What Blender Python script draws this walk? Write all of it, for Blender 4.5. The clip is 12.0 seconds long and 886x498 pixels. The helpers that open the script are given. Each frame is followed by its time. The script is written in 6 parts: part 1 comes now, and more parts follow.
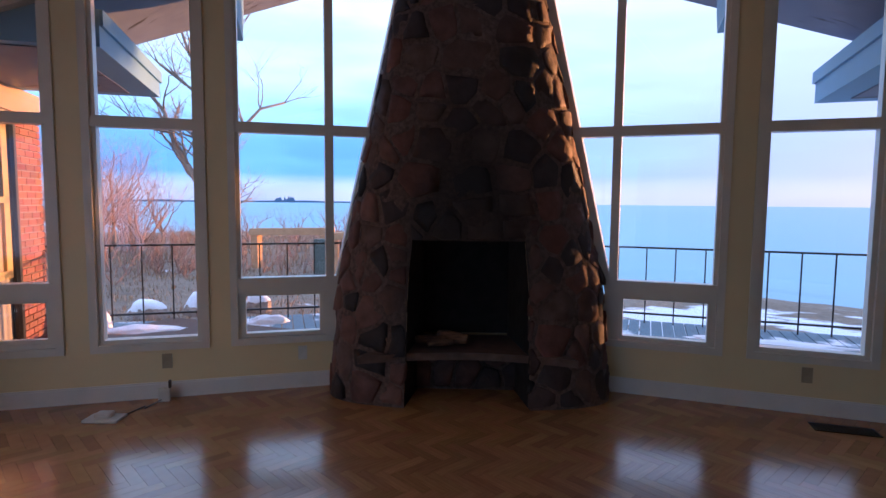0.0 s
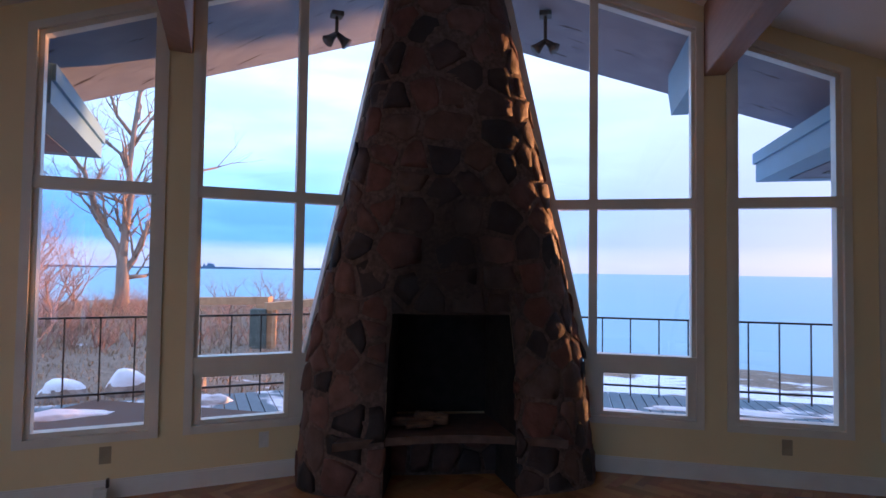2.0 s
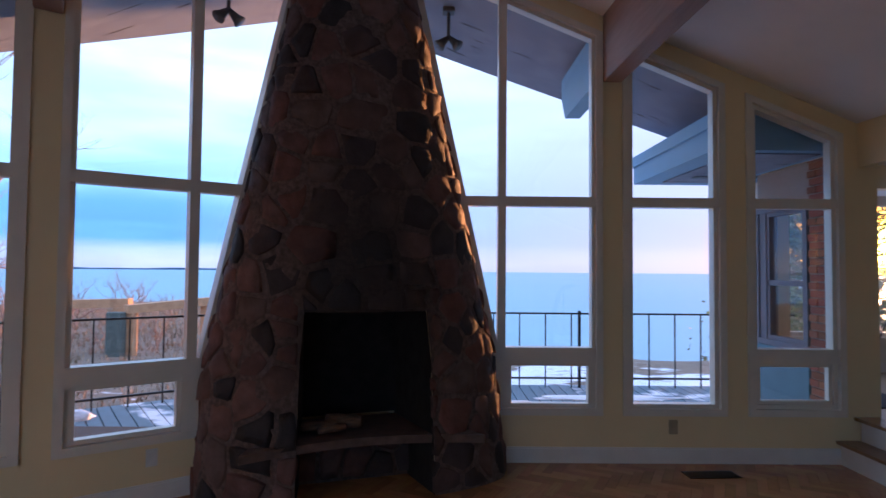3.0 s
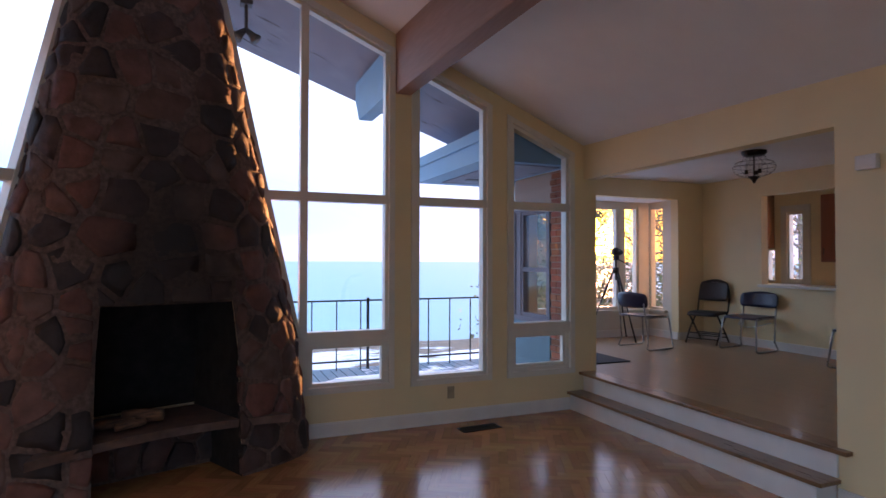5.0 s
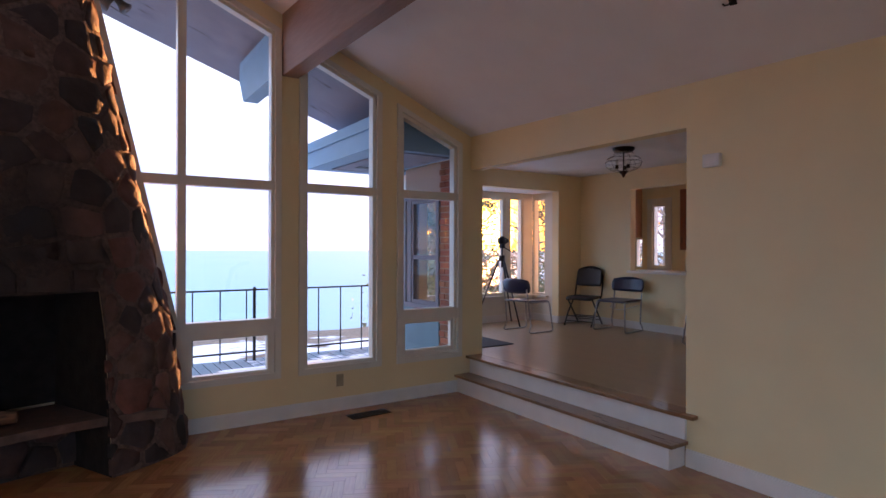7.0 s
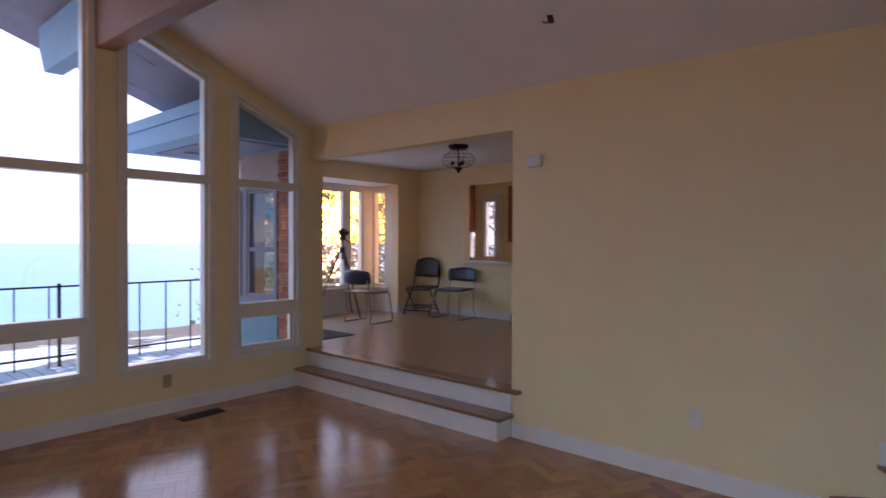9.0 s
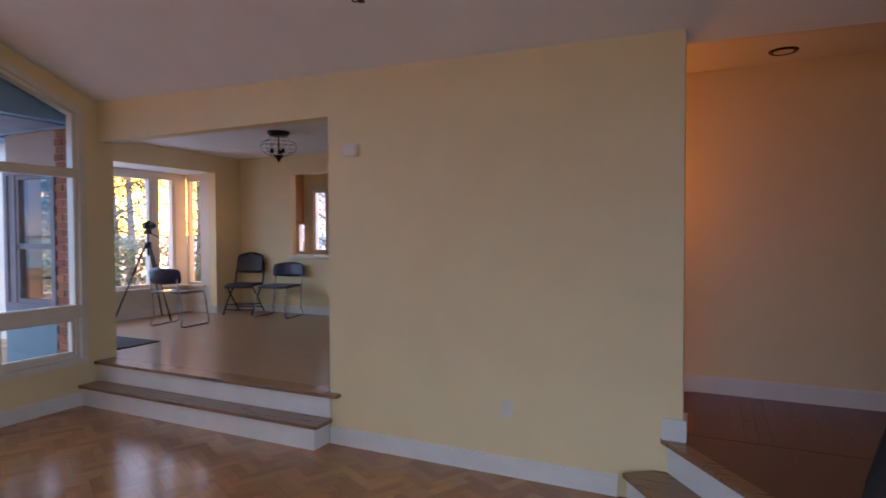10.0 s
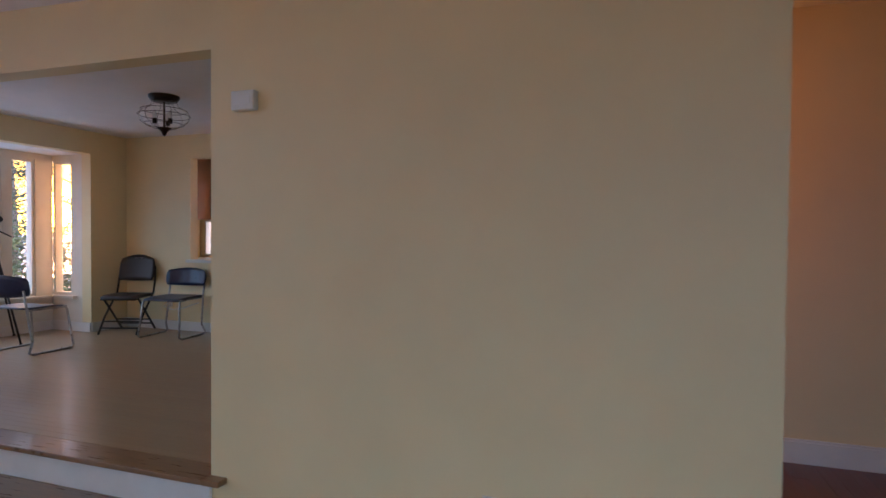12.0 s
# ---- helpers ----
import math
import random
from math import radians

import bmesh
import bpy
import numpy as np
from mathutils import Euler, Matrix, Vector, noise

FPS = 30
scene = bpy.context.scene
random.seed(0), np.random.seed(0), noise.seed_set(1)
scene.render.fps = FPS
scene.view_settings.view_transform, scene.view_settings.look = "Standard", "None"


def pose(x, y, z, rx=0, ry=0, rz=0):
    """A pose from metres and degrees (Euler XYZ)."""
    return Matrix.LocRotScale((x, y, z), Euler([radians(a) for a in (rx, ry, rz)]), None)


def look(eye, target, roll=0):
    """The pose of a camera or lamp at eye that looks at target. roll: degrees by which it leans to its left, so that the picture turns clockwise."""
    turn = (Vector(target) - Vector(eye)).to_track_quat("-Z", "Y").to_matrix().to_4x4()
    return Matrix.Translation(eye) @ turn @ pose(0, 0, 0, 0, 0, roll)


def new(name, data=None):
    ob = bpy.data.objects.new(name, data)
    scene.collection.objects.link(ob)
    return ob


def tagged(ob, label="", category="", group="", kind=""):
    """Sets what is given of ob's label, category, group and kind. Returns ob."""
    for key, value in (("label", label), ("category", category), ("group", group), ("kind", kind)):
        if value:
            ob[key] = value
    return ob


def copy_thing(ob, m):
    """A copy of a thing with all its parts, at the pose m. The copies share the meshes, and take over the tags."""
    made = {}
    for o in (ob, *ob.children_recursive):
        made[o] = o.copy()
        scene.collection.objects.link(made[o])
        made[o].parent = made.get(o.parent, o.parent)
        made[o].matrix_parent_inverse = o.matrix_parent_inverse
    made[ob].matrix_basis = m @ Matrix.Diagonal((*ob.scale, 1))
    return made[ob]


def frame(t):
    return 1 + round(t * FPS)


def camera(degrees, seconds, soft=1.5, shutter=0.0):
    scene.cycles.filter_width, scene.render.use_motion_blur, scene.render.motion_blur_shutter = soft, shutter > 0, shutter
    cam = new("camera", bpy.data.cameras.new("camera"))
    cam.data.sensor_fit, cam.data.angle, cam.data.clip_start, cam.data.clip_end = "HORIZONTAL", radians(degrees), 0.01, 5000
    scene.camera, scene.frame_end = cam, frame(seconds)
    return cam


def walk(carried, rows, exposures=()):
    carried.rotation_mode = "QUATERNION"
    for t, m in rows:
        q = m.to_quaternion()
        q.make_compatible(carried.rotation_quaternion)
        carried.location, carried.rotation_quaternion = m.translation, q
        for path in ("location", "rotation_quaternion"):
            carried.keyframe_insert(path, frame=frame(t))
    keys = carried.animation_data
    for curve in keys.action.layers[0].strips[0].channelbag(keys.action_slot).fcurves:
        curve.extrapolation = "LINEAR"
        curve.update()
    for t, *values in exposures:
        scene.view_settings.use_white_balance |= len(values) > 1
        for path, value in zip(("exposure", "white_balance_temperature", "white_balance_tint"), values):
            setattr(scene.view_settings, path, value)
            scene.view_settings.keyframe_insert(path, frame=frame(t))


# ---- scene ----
cam = camera(75.8, 12.0, 1.5, 0.3)
PATH = [
    (0, (-2.701, -4.806, 1.55), (-3.375, -2.93, 1.384), 0.5),
    (0.5, (-2.745, -4.765, 1.572), (-3.376, -2.871, 1.453), 0.5),
    (1, (-2.777, -4.67, 1.603), (-3.38, -2.763, 1.584), 0.5),
    (1.5, (-2.9, -4.641, 1.578), (-3.447, -2.718, 1.622), 0.4),
    (2, (-3.138, -4.745, 1.577), (-3.572, -2.794, 1.65), 0.8),
    (2.5, (-3.273, -4.722, 1.559), (-3.531, -2.74, 1.629), 0.6),
    (3, (-3.472, -4.667, 1.552), (-3.456, -2.669, 1.625), 0.5),
    (3.5, (-3.71, -4.711, 1.552), (-3.435, -2.731, 1.629), 0.6),
    (5.5, (-3.718, -5.121, 1.57), (-2.855, -3.317, 1.593), 0.1),
    (6, (-3.704, -5.123, 1.552), (-2.75, -3.365, 1.567), 0.2),
    (6.5, (-3.701, -5.13, 1.553), (-2.667, -3.418, 1.559), 0.2),
    (8.5, (-3.713, -5.164, 1.552), (-2.379, -3.673, 1.539), 0.1),
    (9, (-3.769, -5.197, 1.543), (-2.259, -3.885, 1.519), 0.2),
    (9.5, (-3.705, -5.202, 1.533), (-2.009, -4.141, 1.499), 0.1),
    (10, (-3.468, -5.224, 1.563), (-1.66, -4.372, 1.509), -0.2),
    (10.5, (-3.177, -5.183, 1.558), (-1.307, -4.479, 1.498), -0.1),
    (11, (-2.877, -5.048, 1.585), (-0.973, -4.44, 1.518), -0.0),
    (11.5, (-2.525, -4.864, 1.574), (-0.614, -4.279, 1.503), -0.2),
    (12, (-2.244, -4.583, 1.548), (-0.348, -3.947, 1.503), 0.5),
]
EXPOSURES = [(0, 1.0, 5600, 38), (3.6, 0.95, 5600, 38), (5.5, 1.6, 6300, 42), (8.5, 1.6, 6450, 46), (10, 2.0, 6350, 42), (11.2, 2.12, 6350, 39), (12, 1.95, 6150, 35)]
walk(cam, [(t, look(e, g, r)) for t, e, g, r in PATH], EXPOSURES)

# ---------------------------------------------------------------- light
SUN_DIR = Vector((0.615, 0.787, 0.031)).normalized()
sun = new("sun", bpy.data.lights.new("sun", "SUN"))
sun.data.energy, sun.data.angle, sun.data.color = 5.0, radians(0.6), (1.0, 0.44, 0.12)
sun.matrix_world = look((0, 0, 30), Vector((0, 0, 30)) - SUN_DIR)

world = bpy.data.worlds.new("sky")
scene.world = world
world.use_nodes = True


def build_sky(nt):
    n, l = nt.nodes, nt.links
    n.clear()
    out, bg = n.new("ShaderNodeOutputWorld"), n.new("ShaderNodeBackground")
    sky = n.new("ShaderNodeTexSky")
    sky.sky_type, sky.sun_disc = "NISHITA", False
    sky.sun_elevation, sky.sun_rotation = radians(2.5), radians(38)
    tc, sep = n.new("ShaderNodeTexCoord"), n.new("ShaderNodeSeparateXYZ")
    l.new(tc.outputs["Generated"], sep.inputs[0])
    # thin evening overcast: teal higher up, a blue-grey bank low down, a pale strip at the horizon
    ramp = n.new("ShaderNodeValToRGB")
    r = ramp.color_ramp
    stops = [(0.0, (0.34, 0.46, 0.58)), (0.012, (0.38, 0.50, 0.61)), (0.028, (0.32, 0.49, 0.65)), (0.045, (0.10, 0.34, 0.62)), (0.10, (0.12, 0.40, 0.70)),
             (0.17, (0.34, 0.68, 0.86)), (0.30, (0.52, 0.86, 0.98)), (0.5, (0.56, 0.86, 1.02)), (1.0, (0.54, 0.78, 1.05))]
    r.elements[0].position, r.elements[1].position = stops[0][0], stops[-1][0]
    r.elements[0].color, r.elements[1].color = (*stops[0][1], 1), (*stops[-1][1], 1)
    for p, c in stops[1:-1]:
        r.elements.new(p).color = (*c, 1)
    l.new(sep.outputs["Z"], ramp.inputs[0])
    # clouds drawn out sideways
    mp, no, cr = n.new("ShaderNodeMapping"), n.new("ShaderNodeTexNoise"), n.new("ShaderNodeValToRGB")
    mp.inputs["Scale"].default_value = (1.6, 1.6, 8.0)
    no.inputs["Scale"].default_value, no.inputs["Detail"].default_value = 2.2, 7
    l.new(tc.outputs["Generated"], mp.inputs[0]), l.new(mp.outputs[0], no.inputs["Vector"])
    cr.color_ramp.elements[0].position, cr.color_ramp.elements[1].position = 0.40, 0.68
    cr.color_ramp.elements[0].color, cr.color_ramp.elements[1].color = (0.82, 0.84, 0.88, 1), (1.22, 1.18, 1.12, 1)
    l.new(no.outputs[0], cr.inputs[0])
    mul = n.new("ShaderNodeMix")
    mul.data_type, mul.blend_type = "RGBA", "MULTIPLY"
    mul.inputs[0].default_value = 1.0
    l.new(ramp.outputs[0], mul.inputs[6]), l.new(cr.outputs[0], mul.inputs[7])
    sc = n.new("ShaderNodeMix")
    sc.data_type, sc.blend_type = "RGBA", "ADD"
    sc.inputs[0].default_value = 0.006
    l.new(sky.outputs[0], sc.inputs[7])
    # towards the sun the bank thins out, and round the sun itself the sky glows
    dot, a1, a2 = n.new("ShaderNodeVectorMath"), n.new("ShaderNodeMapRange"), n.new("ShaderNodeMix")
    dot.operation, dot.inputs[1].default_value = "DOT_PRODUCT", SUN_DIR
    l.new(tc.outputs["Generated"], dot.inputs[0]), l.new(dot.outputs["Value"], a1.inputs[0])
    a1.inputs["From Min"].default_value, a1.inputs["From Max"].default_value, a1.inputs["To Max"].default_value = 0.45, 0.98, 0.8
    a2.data_type, a2.inputs[7].default_value = "RGBA", (0.38, 0.44, 0.56, 1)
    l.new(a1.outputs[0], a2.inputs[0]), l.new(mul.outputs[2], a2.inputs[6])
    pw, pm, gl = n.new("ShaderNodeMath"), n.new("ShaderNodeMath"), n.new("ShaderNodeMix")
    pw.operation, pw.inputs[1].default_value, pw.use_clamp = "POWER", 420.0, False
    pm.operation, pm.inputs[1].default_value = "MAXIMUM", 0.0
    l.new(dot.outputs["Value"], pm.inputs[0]), l.new(pm.outputs[0], pw.inputs[0])
    gl.data_type, gl.blend_type, gl.clamp_factor = "RGBA", "ADD", True
    gl.inputs[7].default_value = (8.5, 3.9, 0.3, 1)
    l.new(pw.outputs[0], gl.inputs[0])
    wm, wa = n.new("ShaderNodeMix"), n.new("ShaderNodeMapRange")
    wa.inputs["From Min"].default_value, wa.inputs["From Max"].default_value, wa.inputs["To Max"].default_value = 0.974, 0.992, 0.96
    wm.data_type, wm.inputs[7].default_value = "RGBA", (0.60, 0.25, 0.035, 1)
    l.new(dot.outputs["Value"], wa.inputs[0]), l.new(wa.outputs[0], wm.inputs[0]), l.new(a2.outputs[2], wm.inputs[6])
    l.new(wm.outputs[2], gl.inputs[6])
    p2, g2 = n.new("ShaderNodeMath"), n.new("ShaderNodeMix")
    p2.operation, p2.inputs[1].default_value = "POWER", 3500.0
    g2.data_type, g2.blend_type = "RGBA", "ADD"
    g2.inputs[7].default_value = (70.0, 40.0, 1.5, 1)
    l.new(pm.outputs[0], p2.inputs[0]), l.new(p2.outputs[0], g2.inputs[0]), l.new(gl.outputs[2], g2.inputs[6])
    l.new(g2.outputs[2], sc.inputs[6])
    bg.inputs[1].default_value = SKY_STRENGTH
    l.new(sc.outputs[2], bg.inputs[0]), l.new(bg.outputs[0], out.inputs[0])


SKY_STRENGTH = 1.0
build_sky(world.node_tree)

# ---------------------------------------------------------------- materials


def mat(name, c1, c2=None, rough=0.6, metal=0.0, scale=8.0, detail=6.0, bump=0.1, stretch=(1, 1, 1), fine=0.0, island=0.0,
        objrand=0.0, spec=0.5, coat=0.0, dist=0.01, stain=None, rough_var=0.1):
    """A painted, wooden or stony surface: two colours mixed by noise at two scales, with bump and uneven gloss."""
    m = bpy.data.materials.new(name)
    m.use_nodes = True
    n, l = m.node_tree.nodes, m.node_tree.links
    bs = n["Principled BSDF"]
    tc, mp = n.new("ShaderNodeTexCoord"), n.new("ShaderNodeMapping")
    mp.inputs["Scale"].default_value = stretch
    l.new(tc.outputs["Object"], mp.inputs[0])
    no = n.new("ShaderNodeTexNoise")
    no.inputs["Scale"].default_value, no.inputs["Detail"].default_value = scale, detail
    l.new(mp.outputs[0], no.inputs["Vector"])
    big = n.new("ShaderNodeTexNoise")
    big.inputs["Scale"].default_value, big.inputs["Detail"].default_value = scale * 0.13, 3
    l.new(tc.outputs["Object"], big.inputs["Vector"])
    cr = n.new("ShaderNodeValToRGB")
    cr.color_ramp.elements[0].position, cr.color_ramp.elements[1].position = 0.32, 0.68
    c2 = c2 or tuple(v * 0.85 for v in c1)
    cr.color_ramp.elements[0].color, cr.color_ramp.elements[1].color = (*c2, 1), (*c1, 1)
    l.new(no.outputs[0], cr.inputs[0])
    col = cr.outputs[0]
    hsv = n.new("ShaderNodeHueSaturation")
    l.new(col, hsv.inputs["Color"])
    var = n.new("ShaderNodeMapRange")
    var.inputs["To Min"].default_value, var.inputs["To Max"].default_value = 0.9, 1.1
    l.new(big.outputs[0], var.inputs[0])
    val = var.outputs[0]
    if objrand or island:
        src = n.new("ShaderNodeObjectInfo").outputs["Random"] if objrand else n.new("ShaderNodeNewGeometry").outputs["Random Per Island"]
        k = objrand or island
        mr, mu = n.new("ShaderNodeMapRange"), n.new("ShaderNodeMath")
        mr.inputs["To Min"].default_value, mr.inputs["To Max"].default_value = 1 - k, 1 + k
        mu.operation = "MULTIPLY"
        l.new(src, mr.inputs[0]), l.new(mr.outputs[0], mu.inputs[0]), l.new(val, mu.inputs[1])
        val = mu.outputs[0]
        hr, wn = n.new("ShaderNodeMapRange"), n.new("ShaderNodeTexWhiteNoise")
        wn.noise_dimensions = "1D"
        l.new(src, wn.inputs["W"]), l.new(wn.outputs[0], hr.inputs[0])
        hr.inputs["To Min"].default_value, hr.inputs["To Max"].default_value = 0.5 - k * 0.04, 0.5 + k * 0.04
        l.new(hr.outputs[0], hsv.inputs["Hue"])
    l.new(val, hsv.inputs["Value"])
    l.new(hsv.outputs[0], bs.inputs["Base Color"])
    rr = n.new("ShaderNodeMapRange")
    rr.inputs["To Min"].default_value, rr.inputs["To Max"].default_value = max(rough - rough_var, 0.02), min(rough + rough_var, 1)
    l.new(no.outputs[0], rr.inputs[0]), l.new(rr.outputs[0], bs.inputs["Roughness"])
    bs.inputs["Metallic"].default_value, bs.inputs["Specular IOR Level"].default_value = metal, spec
    bs.inputs["Coat Weight"].default_value, bs.inputs["Coat Roughness"].default_value = coat, 0.12
    if bump:
        bp = n.new("ShaderNodeBump")
        bp.inputs["Strength"].default_value, bp.inputs["Distance"].default_value = bump, dist
        fn = n.new("ShaderNodeTexNoise")
        fn.inputs["Scale"].default_value, fn.inputs["Detail"].default_value = fine or scale * 2, 5
        l.new(mp.outputs[0], fn.inputs["Vector"])
        l.new(fn.outputs[0], bp.inputs["Height"]), l.new(bp.outputs[0], bs.inputs["Normal"])
    return m


def glass_mat(name, rough=0.0, tint=(1, 1, 1)):
    m = bpy.data.materials.new(name)
    m.use_nodes = True
    n, l = m.node_tree.nodes, m.node_tree.links
    n.remove(n["Principled BSDF"])
    tr, gl, mx, fr = n.new("ShaderNodeBsdfTransparent"), n.new("ShaderNodeBsdfGlossy"), n.new("ShaderNodeMixShader"), n.new("ShaderNodeLayerWeight")
    tr.inputs[0].default_value = (*tint, 1)
    gl.inputs["Roughness"].default_value = rough
    p5, sm = n.new("ShaderNodeMath"), n.new("ShaderNodeMath")
    p5.operation, p5.inputs[1].default_value = "POWER", 5.0
    sm.operation, sm.inputs[1].default_value, sm.inputs[2].default_value = "MULTIPLY_ADD", 0.8, 0.035
    l.new(fr.outputs["Facing"], p5.inputs[0]), l.new(p5.outputs[0], sm.inputs[0])
    l.new(sm.outputs[0], mx.inputs[0]), l.new(tr.outputs[0], mx.inputs[1]), l.new(gl.outputs[0], mx.inputs[2])
    l.new(mx.outputs[0], n["Material Output"].inputs[0])
    return m


def glow(name, color, strength):
    m = bpy.data.materials.new(name)
    m.use_nodes = True
    bs = m.node_tree.nodes["Principled BSDF"]
    bs.inputs["Base Color"].default_value = (*color, 1)
    bs.inputs["Emission Color"].default_value, bs.inputs["Emission Strength"].default_value = (*color, 1), strength
    return m


M_WALL = mat("wall_paint", (0.83, 0.685, 0.40), (0.80, 0.655, 0.38), 0.5, scale=3, bump=0.06, fine=160, dist=0.002)
M_CEIL = mat("ceiling_paint", (0.84, 0.82, 0.80), (0.81, 0.79, 0.77), 0.9, scale=4, bump=0.15, fine=120, dist=0.003)
M_TRIM = mat("trim_paint", (0.76, 0.72, 0.62), (0.70, 0.66, 0.57), 0.35, scale=6, bump=0.05, fine=60, dist=0.002)
M_BASE = mat("baseboard_paint", (0.78, 0.76, 0.72), (0.72, 0.70, 0.66), 0.4, scale=6, bump=0.05, fine=60, dist=0.002)
M_BEAM = mat("beam_paint", (0.40, 0.26, 0.20), (0.34, 0.21, 0.16), 0.6, scale=10, bump=0.25, stretch=(4, 0.4, 4), dist=0.004)
M_EXT = mat("soffit_paint", (0.23, 0.27, 0.35), (0.17, 0.20, 0.27), 0.75, scale=5, bump=0.3, dist=0.004)
M_FASCIA = mat("fascia_paint", (0.19, 0.40, 0.60), (0.16, 0.34, 0.51), 0.6, scale=5, bump=0.2, dist=0.004)


def add_patches(m, color, scale, stretch, lo, hi, turn=0.0):
    """Patches of a second colour: flaked paint, or snow left lying."""
    n, l = m.node_tree.nodes, m.node_tree.links
    bs = n["Principled BSDF"]
    tc, mp, no, cr, mx = n.new("ShaderNodeTexCoord"), n.new("ShaderNodeMapping"), n.new("ShaderNodeTexNoise"), n.new("ShaderNodeMapRange"), n.new("ShaderNodeMix")
    mp.inputs["Scale"].default_value, mp.inputs["Rotation"].default_value = stretch, (0, 0, turn)
    no.inputs["Scale"].default_value, no.inputs["Detail"].default_value, no.inputs["Roughness"].default_value = scale, 7, 0.6
    cr.inputs["From Min"].default_value, cr.inputs["From Max"].default_value = lo, hi
    l.new(tc.outputs["Object"], mp.inputs[0]), l.new(mp.outputs[0], no.inputs["Vector"]), l.new(no.outputs[0], cr.inputs[0])
    mx.data_type, mx.inputs[7].default_value = "RGBA", (*color, 1)
    old = bs.inputs["Base Color"].links[0].from_socket
    l.new(cr.outputs[0], mx.inputs[0]), l.new(old, mx.inputs[6]), l.new(mx.outputs[2], bs.inputs["Base Color"])


add_patches(M_EXT, (0.035, 0.035, 0.04), 2.6, (0.5, 3.2, 1), 0.63, 0.66, radians(15))
M_IRON = mat("iron", (0.02, 0.02, 0.022), (0.035, 0.03, 0.028), 0.5, 0.6, scale=40, bump=0.2, dist=0.002)
M_OAK = mat("oak_floor", (0.47, 0.225, 0.09), (0.35, 0.16, 0.065), 0.19, scale=9, bump=0, stretch=(0.6, 7, 1), objrand=0.2, coat=0.2, rough_var=0.03)
M_OAKREST = mat("oak_floor_rest", (0.43, 0.205, 0.082), (0.38, 0.18, 0.072), 0.19, scale=14, bump=0, island=0.2, coat=0.2, rough_var=0.03)
M_JOINT = mat("oak_joint", (0.10, 0.045, 0.02), (0.07, 0.03, 0.014), 0.7, scale=14, bump=0)
M_STRIP = mat("strip_floor", (0.42, 0.28, 0.16), (0.385, 0.25, 0.14), 0.36, scale=2, bump=0.015, stretch=(1, 0.5, 1), dist=0.002, objrand=0.035, coat=0.15)
M_DARKFLOOR = mat("red_floor", (0.15, 0.032, 0.015), (0.115, 0.024, 0.012), 0.35, scale=2, bump=0.012, stretch=(0.5, 1, 1), dist=0.002, objrand=0.10, coat=0.3)
M_TREAD = mat("tread_oak", (0.30, 0.15, 0.065), (0.20, 0.095, 0.04), 0.3, scale=8, bump=0.1, stretch=(8, 0.6, 1), dist=0.002, coat=0.3)
M_MORTAR = mat("mortar", (0.175, 0.118, 0.098), (0.075, 0.050, 0.042), 0.9, scale=30, bump=0.6, dist=0.01)


def stone_material():
    """Fieldstones of many colours: each stone picks its own."""
    m = mat("fieldstone", (1.0, 1.0, 1.0), (0.55, 0.5, 0.48), 0.75, scale=9, bump=0.7, dist=0.012, fine=22)
    n, l = m.node_tree.nodes, m.node_tree.links
    bs, oi, cr, mx = n["Principled BSDF"], n.new("ShaderNodeObjectInfo"), n.new("ShaderNodeValToRGB"), n.new("ShaderNodeMix")
    cr.color_ramp.interpolation = "CONSTANT"
    cols = [(0.06, 0.042, 0.043), (0.184, 0.076, 0.059), (0.136, 0.074, 0.059), (0.2, 0.104, 0.084), (0.04, 0.032, 0.034), (0.168, 0.08, 0.066), (0.096, 0.056, 0.05), (0.152, 0.096, 0.08)]
    cr.color_ramp.elements[0].color, cr.color_ramp.elements[1].color = (*cols[0], 1), (*cols[-1], 1)
    cr.color_ramp.elements[1].position = 0.875
    for k, c in enumerate(cols[1:-1]):
        cr.color_ramp.elements.new((k + 1) / 8).color = (*c, 1)
    mx.data_type, mx.blend_type = "RGBA", "MULTIPLY"
    mx.inputs[0].default_value = 1.0
    old = bs.inputs["Base Color"].links[0].from_socket
    l.new(oi.outputs["Random"], cr.inputs[0]), l.new(cr.outputs[0], mx.inputs[6]), l.new(old, mx.inputs[7])
    l.new(mx.outputs[2], bs.inputs["Base Color"])
    return m




